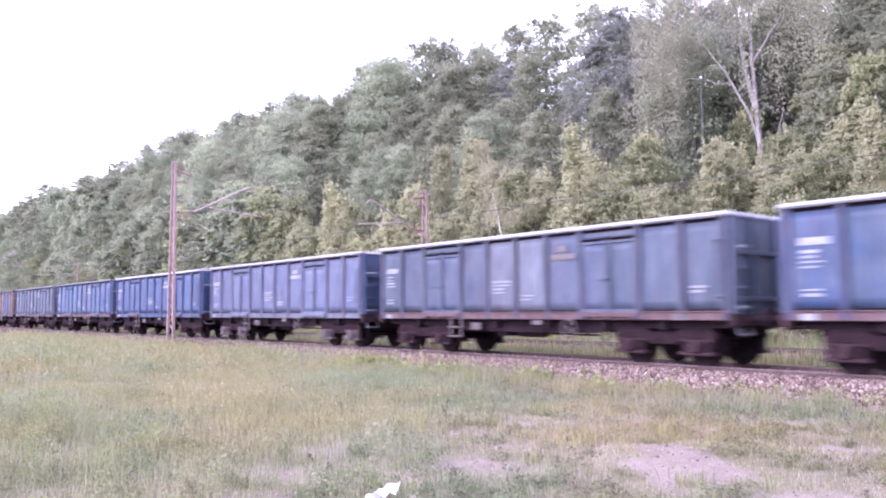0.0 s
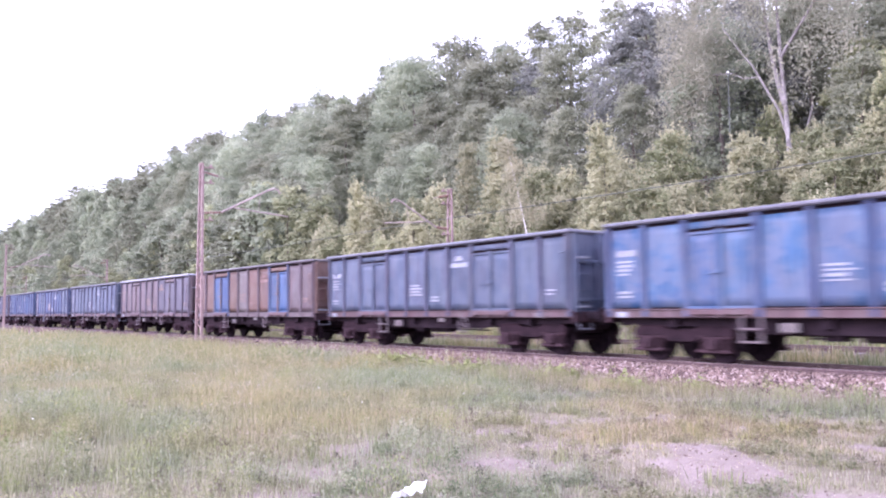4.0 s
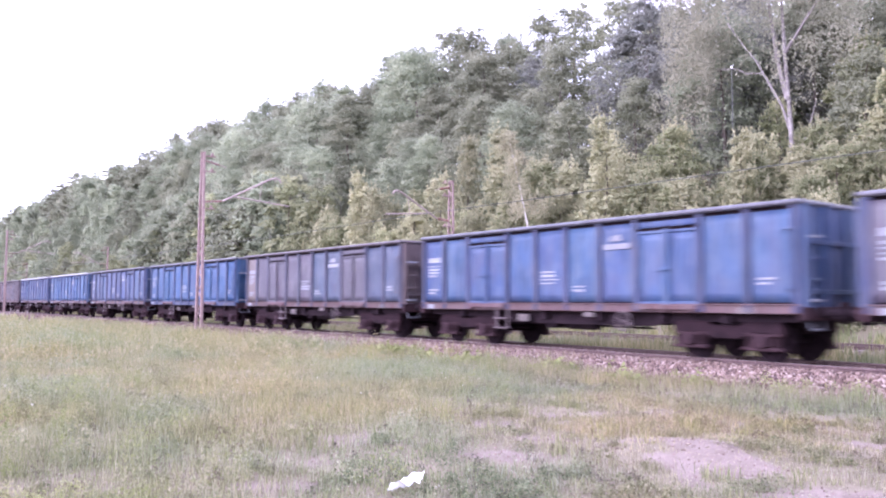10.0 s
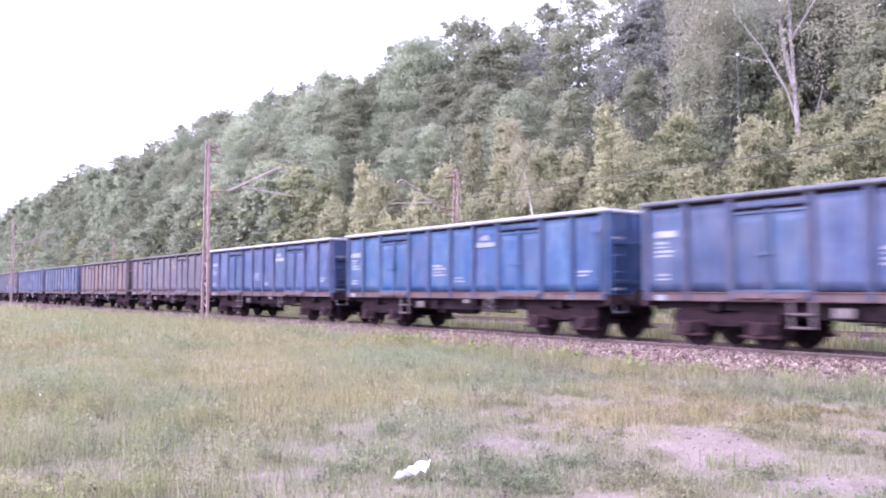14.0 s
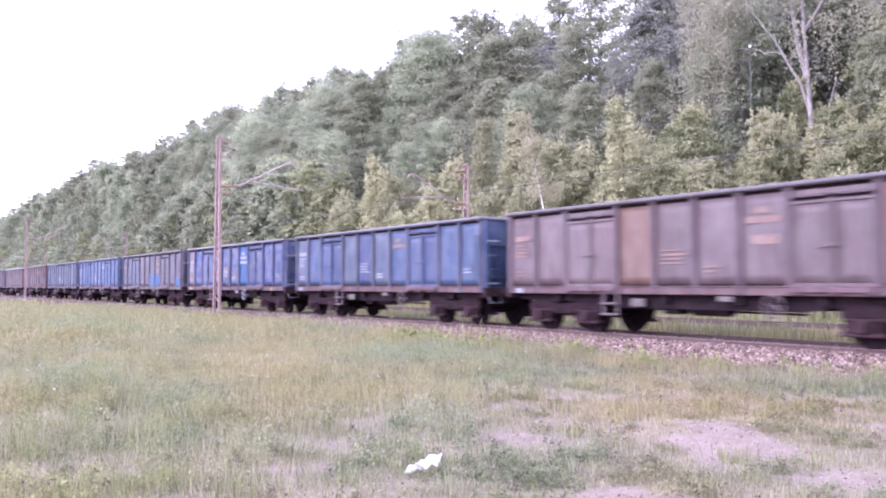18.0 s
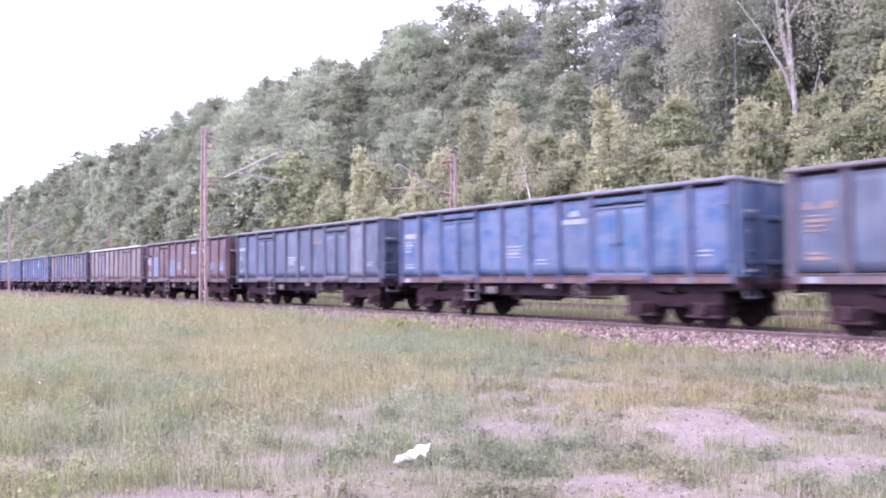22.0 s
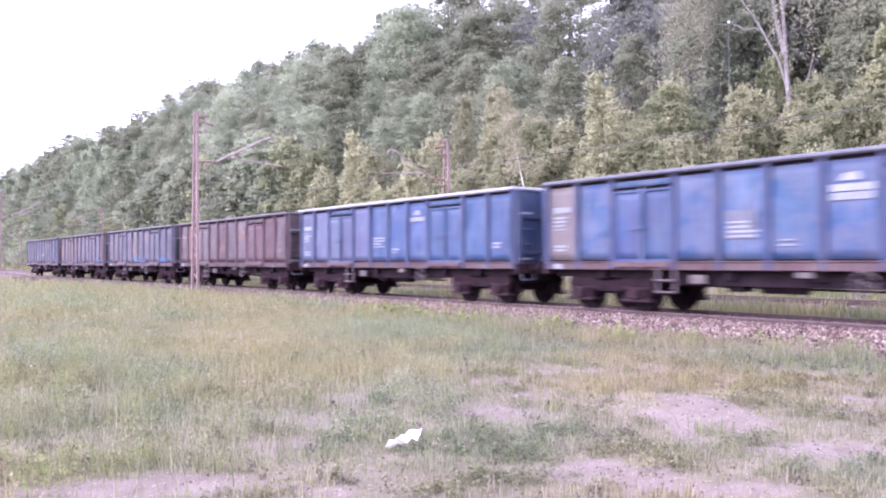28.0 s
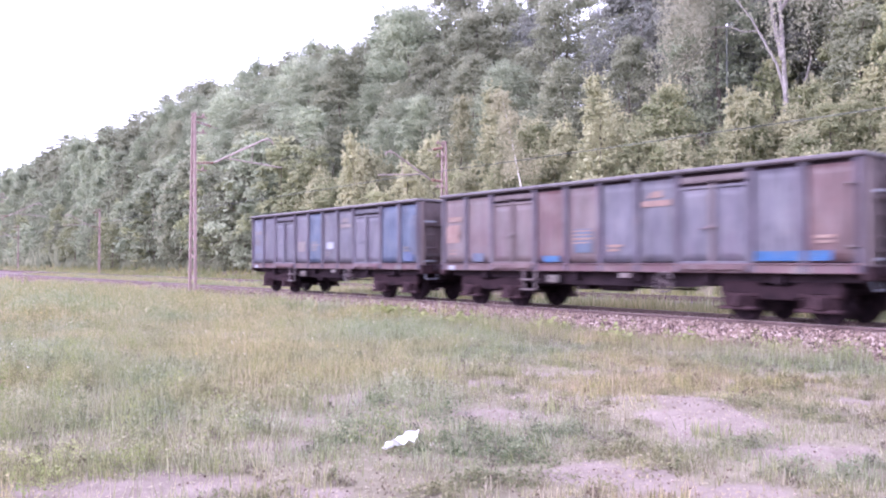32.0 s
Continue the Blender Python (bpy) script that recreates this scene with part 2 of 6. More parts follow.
M_HERB = meadow("dark_low_herbs", (0.135, 0.142, 0.078), (0.238, 0.232, 0.140), (0.33, 0.296, 0.205))
M_SAGE = meadow("blue_green_herbs", (0.205, 0.215, 0.122), (0.338, 0.322, 0.198), (0.44, 0.395, 0.285))
M_CRUMB = meadow("soil_crumb", (0.104, 0.084, 0.060), (0.176, 0.144, 0.112), (0.240, 0.200, 0.176))
M_SEED = meadow("grass_seed_heads", (0.288, 0.264, 0.176), (0.400, 0.344, 0.272), (0.496, 0.432, 0.376))
M_FLOWER = leafy("small_white_flowers", (0.60, 0.57, 0.52), (0.80, 0.77, 0.72), 0.2)
M_YFLOWER = leafy("small_yellow_flowers", (0.55, 0.43, 0.08), (0.68, 0.57, 0.18), 0.2)


def ground_material():
    nd = Nodes("meadow_soil")
    vec = nd.coords("Object")
    attr = nd.add("Attribute")
    attr.attribute_name = "bare"
    big, mid, fine = nd.noise(vec, 0.35, 5), nd.noise(vec, 2.6, 6, 0.65), nd.noise(vec, 30.0, 5, 0.7)
    turf = nd.mix(nd.ramp(nd.mix(0.5, big, mid), [(0.38, (0,)), (0.62, (1,))]), (0.155, 0.134, 0.094), (0.255, 0.217, 0.158))
    turf = nd.mix(nd.ramp(fine, [(0.35, (0,)), (0.7, (0.55,))]), turf, (0.11, 0.098, 0.060))
    soil = nd.mix(nd.ramp(fine, [(0.3, (0,)), (0.7, (1,))]), (0.185, 0.148, 0.128), (0.268, 0.218, 0.186))
    soil = nd.mix(nd.ramp(mid, [(0.42, (0,)), (0.62, (0.75,))]), soil, (0.150, 0.116, 0.094))
    edge = nd.add("Math")
    edge.operation = "ADD"
    nd.link(attr.outputs["Fac"], edge.inputs[0])
    wob = nd.add("MapRange")
    wob.inputs[3].default_value, wob.inputs[4].default_value = -0.4, 0.4
    nd.link(mid, wob.inputs[0])
    nd.link(wob.outputs[0], edge.inputs[1])
    fac = nd.ramp(edge.outputs[0], [(0.25, (0,)), (0.75, (1,))])
    nd.bump(nd.mix(0.5, mid, fine), 0.6, 0.03)
    return nd.done(nd.mix(fac, turf, soil), 0.95, 0.0, 0.15)


def stone_material():
    nd = Nodes("ballast_stone")
    geo = nd.add("NewGeometry")
    fine = nd.noise(nd.coords("Object"), 40.0, 3)
    col = nd.ramp(geo.outputs["Random Per Island"], [(0.0, (0.055, 0.034, 0.028)), (0.35, (0.155, 0.104, 0.080)), (0.75, (0.265, 0.190, 0.156)), (1.0, (0.42, 0.340, 0.292))])
    col = nd.mix(nd.ramp(fine, [(0.4, (0,)), (0.75, (0.5,))]), col, (0.17, 0.12, 0.12))
    return nd.done(col, 0.9, 0.0, 0.2)


M_GROUND, M_STONE = ground_material(), stone_material()
M_BED = worn("ballast_fines", (0.09, 0.06, 0.06), (0.20, 0.14, 0.14), 9.0, 0.95, 0.8, 0.04)


# ---- mesh helpers ----
def box(bm, x0, x1, y0, y1, z0, z1, bevel=0.0):
    out = bmesh.ops.create_cube(bm, size=1.0)
    m = Matrix.Translation(((x0 + x1) / 2, (y0 + y1) / 2, (z0 + z1) / 2)) @ Matrix.Diagonal((x1 - x0, y1 - y0, z1 - z0, 1))
    bmesh.ops.transform(bm, matrix=m, verts=out["verts"])
    if bevel:
        edges = list({e for v in out["verts"] for e in v.link_edges})
        bmesh.ops.bevel(bm, geom=edges, offset=bevel, segments=1, affect="EDGES")


def rod(bm, a, b, r0, r1=None, sides=8):
    a, b = Vector(a), Vector(b)
    m = Matrix.Translation((a + b) / 2) @ (b - a).to_track_quat("Z", "Y").to_matrix().to_4x4()
    bmesh.ops.create_cone(bm, cap_ends=True, segments=sides, radius1=r0, radius2=r0 if r1 is None else r1, depth=(b - a).length, matrix=m)


def tube(bm, pts, radii, sides=6, loop=False):
    """One connected tube along the points."""
    rings, n = [], len(pts)
    pts = [Vector(p) for p in pts]
    for k, p in enumerate(pts):
        a, b = (pts[k - 1], pts[(k + 1) % n]) if loop else (pts[max(0, k - 1)], pts[min(n - 1, k + 1)])
        q = (b - a).to_track_quat("Z", "Y")
        r = radii[k] if isinstance(radii, (list, tuple)) else radii
        rings.append([bm.verts.new(p + q @ Vector((r * math.cos(2 * math.pi * j / sides), r * math.sin(2 * math.pi * j / sides), 0))) for j in range(sides)])
    for k in range(n if loop else n - 1):
        u, w = rings[k], rings[(k + 1) % n]
        for j in range(sides):
            bm.faces.new((u[j], u[(j + 1) % sides], w[(j + 1) % sides], w[j]))
    if not loop:
        bm.faces.new(rings[0][::-1])
        bm.faces.new(rings[-1])


def made(name, bm, material=None):
    data = bpy.data.meshes.new(name)
    bm.to_mesh(data)
    bm.free()
    if material:
        data.materials.append(material)
    return data


def part(name, bm, material, parent, label=""):
    ob = new(name, made(name, bm, material))
    ob.parent = parent
    if label:
        ob["label"] = label
    return ob


def shared(name, data, material, parent, m=None, label=""):
    """A part on a mesh that alike parts share, with a material of its own."""
    ob = new(name, data)
    ob.parent = parent
    if m is not None:
        ob.matrix_basis = m
    ob.material_slots[0].link = "OBJECT"
    ob.material_slots[0].material = material
    if label:
        ob["label"] = label
    return ob


def quick_mesh(name, verts, faces, material):
    """A mesh from arrays; all faces have the same number of corners."""
    data = bpy.data.meshes.new(name)
    k = faces.shape[1]
    data.vertices.add(len(verts))
    data.vertices.foreach_set("co", verts.astype(np.float32).ravel())
    data.loops.add(faces.size)
    data.loops.foreach_set("vertex_index", faces.astype(np.int32).ravel())
    data.polygons.add(len(faces))
    data.polygons.foreach_set("loop_start", np.arange(0, faces.size, k, dtype=np.int32))
    data.update(calc_edges=True)
    data.materials.append(material)
    return data


# ---- the lie of the land ----
TRACK, TRACK2 = 16.7, 25.4
# worn bare places in the grass: x, y, half length, half width, turn in degrees and how bare it is
BARE = [
    (7.24, 5.09, 0.46, 1.25, -36),
    (6.56, 4.87, 0.25, 0.71, -35),
    (4.76, 4.15, 0.44, 0.44, -36),
    (4.66, 3.67, 0.24, 0.27, -35),
    (6.75, 3.54, 0.58, 0.30, -36),
    (6.87, 4.48, 0.27, 0.50, -36),
    (9.43, 8.06, 0.81, 0.33, -35, 0.6),
    (12.55, 8.2, 1.3, 0.35, -60, 0.55),
    (5.04, 3.25, 0.47, 0.21, -36),
    (1.76, 5.88, 0.87, 0.46, -36),
    (1.23, 5.96, 0.46, 0.20, -36),
    (4.63, 8.17, 0.35, 0.46, -35, 0.75),
    (5.69, 6.49, 0.46, 0.36, -35, 0.75),
    (6.80, 6.94, 0.41, 0.33, -35, 0.7),
    (7.04, 8.24, 0.32, 0.34, -35, 0.8),
    (5.25, 8.40, 0.34, 0.30, -35, 0.8),
    (8.44, 8.59, 0.36, 0.40, -35, 0.7),
    (7.30, 6.10, 0.26, 0.22, -35, 0.8),
    (3.00, 6.68, 0.34, 0.20, -36, 0.9),
    (3.42, 6.56, 0.20, 0.18, -36, 0.9),
    (3.95, 7.30, 0.22, 0.20, -36, 0.7),
    (2.76, 5.07, 0.24, 0.20, -36),
    (2.39, 7.02, 0.20, 0.19, -35),
    (2.39, 5.56, 0.24, 0.22, -36),
    (9.70, 4.60, 0.41, 0.27, -36),
]


def smooth(a, b, v):
    t = np.clip((v - a) / (b - a), 0, 1)
    return t * t * (3 - 2 * t)


def wave(x, y):
    return 0.5 * np.sin(0.9 * x + 0.35 * y) + 0.3 * np.sin(-0.6 * x + 1.1 * y + 1.0) + 0.2 * np.sin(2.3 * x - 1.7 * y + 2.0)


def grain(x, y, size, salt=0.0):
    """Smooth noise from 0 to 1 with lumps of the given size."""
    u, v = np.asarray(x, float) / size, np.asarray(y, float) / size
    i, j = np.floor(u), np.floor(v)
    fu, fv = u - i, v - j
    fu, fv = fu * fu * (3 - 2 * fu), fv * fv * (3 - 2 * fv)

    def lot(a, b):
        r = np.sin(a * 127.1 + b * 311.7 + salt) * 43758.5453
        return r - np.floor(r)

    return (lot(i, j) * (1 - fu) + lot(i + 1, j) * fu) * (1 - fv) + (lot(i, j + 1) * (1 - fu) + lot(i + 1, j + 1) * fu) * fv


def land(x, y):
    """Height of the ground."""
    x, y = np.asarray(x, float), np.asarray(y, float)
    z = -0.40 + 0.035 * wave(x, y) * smooth(14.5, 11.5, x) + 0.08 * smooth(12.2, 13.6, x)
    z = z + 0.10 * np.exp(-(((x - 7.5) ** 2 + (y - 5.3) ** 2) / 0.9))
    z = z + 0.25 * smooth(14, 60, y) * smooth(12.5, 4, x) * smooth(-60, 0, x)
    z = z + 1.8 * smooth(29.5, 34.5, x)
    rise = np.clip(x - 33.0, 0, 35)
    tall = 0.50 + 0.10 * smooth(90, 220, y) - 0.16 * smooth(280, 620, y)
    z = z + tall * rise + 0.8 * smooth(33, 45, x) * np.sin(0.11 * y) * np.cos(0.2 * x)
    return z - 6.0 * smooth(70, 110, x)


def bare(x, y):
    """1 where the soil lies open, 0 under closed grass."""
    x, y = np.asarray(x, float), np.asarray(y, float)
    out = np.zeros_like(x + y)
    for cx, cy, a, b, turn, *much in BARE:
        c, s = math.cos(radians(turn)), math.sin(radians(turn))
        u, v = (x - cx) * c + (y - cy) * s, -(x - cx) * s + (y - cy) * c
        d = np.sqrt((u / a) ** 2 + (v / b) ** 2) + 0.22 * np.sin(5 * x + 3 * y) + 0.16 * np.sin(11 * x - 7 * y) + 0.1 * np.sin(23 * x + 19 * y)
        out = np.maximum(out, (much[0] if much else 1.0) * smooth(1.12, 0.78, d))
    thin = 0.12 * smooth(9.5, 6.0, np.hypot(x - 5.8, y - 5.5) * 1.6) * (0.6 + 0.6 * wave(3.1 * x, 2.7 * y))
    return np.maximum(out, thin)


def axis(stops):
    """Grid lines: (start, end, step) runs put end to end."""
    vals = [np.arange(a, b, s) for a, b, s in stops]
    return np.concatenate(vals + [[stops[-1][1]]])


def build_ground():
    xs = axis([(-600, -60, 60), (-60, -4, 4), (-4, 14.6, 0.16), (14.6, 30, 0.8), (30, 80, 2), (80, 800, 60)])
    ys = axis([(-400, -40, 40), (-40, 0, 4), (0, 16, 0.16), (16, 40, 0.8), (40, 240, 5), (240, 1500, 60)])
    gx, gy = np.meshgrid(xs, ys)
    verts = np.stack([gx, gy, land(gx, gy)], -1).reshape(-1, 3)
    nx, ny = len(xs), len(ys)
    i = (np.arange(ny - 1)[:, None] * nx + np.arange(nx - 1)[None, :]).ravel()
    data = quick_mesh("ground", verts, np.stack([i, i + 1, i + nx + 1, i + nx], -1), M_GROUND)
    at = data.attributes.new("bare", "FLOAT", "POINT")
    at.data.foreach_set("value", bare(verts[:, 0], verts[:, 1]).astype(np.float32))
    ob = new("ground", data)
    data.polygons.foreach_set("use_smooth", np.ones(len(data.polygons), bool))
    tagged(ob, "patchy meadow ground with bare pinkish soil, rising to a wooded slope", "ground", kind="structure")


build_ground()


# ---- the two tracks ----
def build_bed(cx, x0, x1, top):
    """Trapezoid of ballast fines under a track."""
    bm = bmesh.new()
    ring = [(x0, -0.42), (cx - 1.75, top), (cx + 1.75, top), (x1, -0.42)]
    a = [bm.verts.new((x, -40, z)) for x, z in ring]
    b = [bm.verts.new((x, 700, z)) for x, z in ring]
    for k in range(3):
        bm.faces.new((a[k], b[k], b[k + 1], a[k + 1]))
    bm.faces.new(a)
    bm.faces.new(b[::-1])
    ob = new("ballast_bed", made("ballast_bed", bm, M_BED))
    return tagged(ob, "bed of reddish crushed stone under the track", "ballast", kind="structure")


def stones(name, count, x0, x1, y0, y1, size, height, rng, label):
    """Loose crushed stones: squashed, turned double pyramids, each its own shape."""
    base = np.array([(1, 0, 0), (-0.5, 0.87, 0), (-0.5, -0.87, 0), (0, 0, 1), (0, 0, -1)], float)
    tri = np.array([(0, 1, 3), (1, 2, 3), (2, 0, 3), (1, 0, 4), (2, 1, 4), (0, 2, 4)])
    x, y = rng.uniform(x0, x1, count), rng.uniform(y0, y1, count)
    s = size * rng.uniform(0.55, 1.25, (count, 1, 1)) * rng.uniform(0.6, 1.3, (count, 5, 1))
    q = rng.normal(size=(count, 3, 3))
    q, _ = np.linalg.qr(q)
    v = np.einsum("nij,nkj->nki", q, base[None] * s)
    v += np.stack([x, y, height(x, y) + 0.3 * size], -1)[:, None, :]
    faces = (tri[None] + 5 * np.arange(count)[:, None, None]).reshape(-1, 3)
    ob = new(name, quick_mesh(name, v.reshape(-1, 3), faces, M_STONE))
    return tagged(ob, label, "ballast", kind="stuff")


def bed_height(cx, x0, x1, top):
    def height(x, y):
        left = -0.42 + (x - x0) / (cx - 1.75 - x0) * (top + 0.42)
        right = -0.42 + (x1 - x) / (x1 - cx - 1.75) * (top + 0.42)
        return np.clip(np.minimum(left, right), -0.45, top)
    return height


def build_track(cx, first, last, label):
    track = tagged(new("railway_track"), label, "track", kind="structure")
    track.location = (cx, 0, 0)
    for side in (-0.7525, 0.7525):
        bm = bmesh.new()
        prof = [(-0.036, 0), (0.036, 0), (0.036, -0.035), (0.009, -0.05), (0.009, -0.13), (0.07, -0.145), (0.07, -0.16), (-0.07, -0.16), (-0.07, -0.145), (-0.009, -0.13), (-0.009, -0.05), (-0.036, -0.035)]
        a = [bm.verts.new((side + x, -40, z)) for x, z in prof]
        b = [bm.verts.new((side + x, 700, z)) for x, z in prof]
        for k in range(12):
            bm.faces.new((a[k], a[(k + 1) % 12], b[(k + 1) % 12], b[k]))
        bmesh.ops.recalc_face_normals(bm, faces=bm.faces)
        rail = part("rail", bm, M_RAIL, track, "rusty steel rail with a bright worn top")
        bm = bmesh.new()
        box(bm, side - 0.03, side + 0.03, -40, 700, 0.0, 0.003)
        part("rail_head", bm, M_TREAD, rail)
    bm = bmesh.new()
    box(bm, -1.25, 1.25, -0.125, 0.125, -0.28, -0.115, 0.015)
    data = made("sleeper", bm, M_SLEEPER)
    for k in range(first, last):
        shared("sleeper", data, M_SLEEPER, track, pose(random.uniform(-0.02, 0.02), 0.62 * k, 0, 0, 0, random.uniform(-0.6, 0.6)))
    return track


rng = np.random.default_rng(5)
build_bed(TRACK, 12.9, 20.4, -0.12)
build_bed(TRACK2, 22.6, 28.4, -0.20)
stones("ballast_stones", 30000, 12.6, 15.9, 2.0, 30.0, 0.052, bed_height(TRACK, 12.9, 20.4, -0.12), rng, "loose pinkish crushed stones on the shoulder of the track")
stones("ballast_stones", 5000, 12.9, 15.5, 30.0, 90.0, 0.07, bed_height(TRACK, 12.9, 20.4, -0.12), rng, "loose pinkish crushed stones on the shoulder of the track")
stones("ballast_stones", 9000, 15.9, 18.6, 0.0, 60.0, 0.05, bed_height(TRACK, 12.9, 20.4, -0.12), rng, "loose pinkish crushed stones between the rails")
stones("ballast_stones", 6000, 23.0, 27.9, 0.0, 110.0, 0.07, bed_height(TRACK2, 22.6, 28.4, -0.20), rng, "loose crushed stones on the far track, grown through with grass")
build_track(TRACK, -2, 170, "railway track with rusty rails on a bed of pinkish stones")
build_track(TRACK2, 0, 150, "second, overgrown railway track with rusty rails")


# ---- wagons ----
LENGTH, PITCH = 12.8, 1.15
SILL, TOP = 1.02, 3.33          # foot of the side wall and upper edge of the rim
HALF = 1.40                     # half width to the face of the panels
# panel edges along the wagon, from its trailing end: two panels, a door, four panels, a door, two panels
EDGES = [6.4, 5.25, 4.1, 2.3, 1.15, 0.0, -1.15, -2.3, -4.1, -5.25, -6.4]
DOORS = (2, 7)


def dented_plate(seed, width, z0, z1, ny, nz, depth):
    """A pressed steel sheet, bulged outwards by its loads and dented here and there; its rim lies at x = -HALF."""
    gen = random.Random(seed)
    dents = [(gen.uniform(-0.4, 0.4) * width, gen.uniform(z0 + 0.2, z1 - 0.2), gen.uniform(0.12, 0.35), gen.uniform(-0.022, 0.016)) for _ in range(9)]
    bm = bmesh.new()
    grid = []
    for j in range(nz + 1):
        row = []
        for i in range(ny + 1):
            u, v = i / ny, j / nz
            y, z = (u - 0.5) * width, z0 + (z1 - z0) * v
            out = depth * 0.5 * math.sin(math.pi * u) * math.sin(math.pi * v) ** 0.6
            edge = min(1.0, 6 * u * (1 - u)) * min(1.0, 6 * v * (1 - v))
            out += edge * sum(a * math.exp(-((y - dy) ** 2 + (z - dz) ** 2) / r ** 2) for dy, dz, r, a in dents)
            row.append(bm.verts.new((-HALF - out, y, z)))
        grid.append(row)
    for j in range(nz):
        for i in range(ny):
            bm.faces.new((grid[j][i], grid[j + 1][i], grid[j + 1][i + 1], grid[j][i + 1])).smooth = True
    loop = grid[0] + [r[-1] for r in grid[1:]] + grid[-1][-2::-1] + [r[0] for r in grid[-2:0:-1]]
    back = [bm.verts.new((-HALF + 0.03, v.co.y, v.co.z)) for v in loop]
    for k in range(len(loop)):
        m = (k + 1) % len(loop)
        bm.faces.new((loop[k], loop[m], back[m], back[k]))
    bm.faces.new(back)
    return bm


def wagon_meshes():
    lib = {}

    def keep(name, bm, material):
        lib[name] = made(name, bm, material)

    base = PAINT["blue"]
    for name, seed in (("panel_a", 1), ("panel_b", 2), ("panel_c", 3), ("panel_d", 4)):
        keep(name, dented_plate(seed, 1.0, 1.258, 3.150, 6, 9, 0.050), base)
    bm = bmesh.new()      # dark strips that paint shade: under the rim, over the sill and over the doors
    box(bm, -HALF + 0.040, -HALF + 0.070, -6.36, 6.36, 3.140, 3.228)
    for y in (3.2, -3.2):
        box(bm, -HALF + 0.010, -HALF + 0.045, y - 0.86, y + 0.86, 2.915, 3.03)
    keep("rim_seam", bm, M_GRIME_SHADE)
    # solid dark strip behind the panel foot, coloured as the gap's shade
    bm = bmesh.new()
    box(bm, -HALF + 0.025, -HALF + 0.070, -6.36, 6.36, 1.218, 1.270)
    keep("sill_seam", bm, M_GRIME_SHADE)
    bm = bmesh.new()      # upright rib: a hat section, tapering at its foot
    w0, w1 = 0.085, 0.055
    ring = [(-HALF, -w0), (-HALF - 0.085, -w1), (-HALF - 0.085, w1), (-HALF, w0)]
    low = [bm.verts.new((x * (1 if abs(x) <= HALF else 0.985), y, 1.05)) for x, y in ring]
    high = [bm.verts.new((x, y, 3.23)) for x, y in ring]
    for k in range(4):
        bm.faces.new((low[k], low[(k + 1) % 4], high[(k + 1) % 4], high[k]))
    bm.faces.new(low[::-1])
    bm.faces.new(high)
    bmesh.ops.recalc_face_normals(bm, faces=bm.faces)
    bmesh.ops.bevel(bm, geom=[e for e in bm.edges if abs(e.verts[0].co.z - e.verts[1].co.z) > 1], offset=0.012, segments=1, affect="EDGES")
    keep("rib", bm, base)
    bm = dented_plate(7, 0.80, 1.24, 2.90, 4, 7, 0.03)      # door leaf: a dented sheet in a pressed frame, a little proud
    for v in bm.verts:
        v.co.x -= 0.022
    for z in (1.245, 2.895):
        box(bm, -HALF - 0.052, -HALF - 0.015, -0.405, 0.405, z - 0.032, z + 0.032, 0.008)
    for y in (-0.378, 0.378):
        box(bm, -HALF - 0.050, -HALF - 0.015, y - 0.027, y + 0.027, 1.280, 2.860, 0.008)
    keep("door_leaf", bm, base)
    bm = bmesh.new()      # beam over a pair of leaves, with a small hood over each
    box(bm, -HALF - 0.01, -HALF + 0.05, -0.86, 0.86, 3.03, 3.15, 0.01)
    for s in (-1, 1):
        box(bm, -HALF - 0.075, -HALF + 0.0, s * 0.43 - 0.36, s * 0.43 + 0.36, 2.995, 3.020, 0.006)
    keep("door_beam", bm, base)
    bm = bmesh.new()      # locking bar between the leaves
    box(bm, -HALF - 0.085, -HALF - 0.03, -0.045, 0.045, 1.14, 2.96, 0.008)
    box(bm, -HALF - 0.105, -HALF - 0.03, -0.10, 0.10, 1.98, 2.06, 0.008)
    rod(bm, (-HALF - 0.10, 0.0, 2.02), (-HALF - 0.10, 0.26, 1.97), 0.016)
    keep("door_latch", bm, base)
    bm = bmesh.new()      # threshold under a door
    box(bm, -HALF - 0.11, -HALF + 0.0, -0.84, 0.84, 1.085, 1.20, 0.015)
    for y in (-0.7, 0, 0.7):
        box(bm, -HALF - 0.125, -HALF - 0.02, y - 0.05, y + 0.05, 1.04, 1.14, 0.01)
    keep("door_threshold", bm, base)
    bm = bmesh.new()      # side sill
    box(bm, -HALF - 0.03, -HALF + 0.10, -6.4, 6.4, SILL, 1.22, 0.015)
    box(bm, -HALF - 0.07, -HALF + 0.02, -6.4, 6.4, 1.20, 1.225, 0.006)
    keep("side_sill", bm, base)
    bm = bmesh.new()      # rim: a rounded box tube
    box(bm, -HALF - 0.14, -HALF + 0.06, -6.46, 6.46, 3.225, TOP, 0.035)
    keep("side_rim", bm, base)
    bm = bmesh.new()
    box(bm, -HALF + 0.061, HALF - 0.061, -6.47, -6.33, 3.225, TOP - 0.002, 0.035)
    keep("end_rim", bm, base)
    bm = bmesh.new()      # end wall with its stiffeners
    box(bm, -HALF, HALF, -6.40, -6.35, 1.05, 3.23, 0.01)
    keep("end_wall", bm, base)
    bm = bmesh.new()
    box(bm, -0.07, 0.07, -6.50, -6.40, 1.06, 3.23, 0.015)
    keep("end_post", bm, base)
    bm = bmesh.new()
    box(bm, -HALF - 0.02, HALF + 0.02, -6.52, -6.36, SILL - 0.12, SILL + 0.16, 0.02)
    keep("headstock", bm, base)
    bm = bmesh.new()
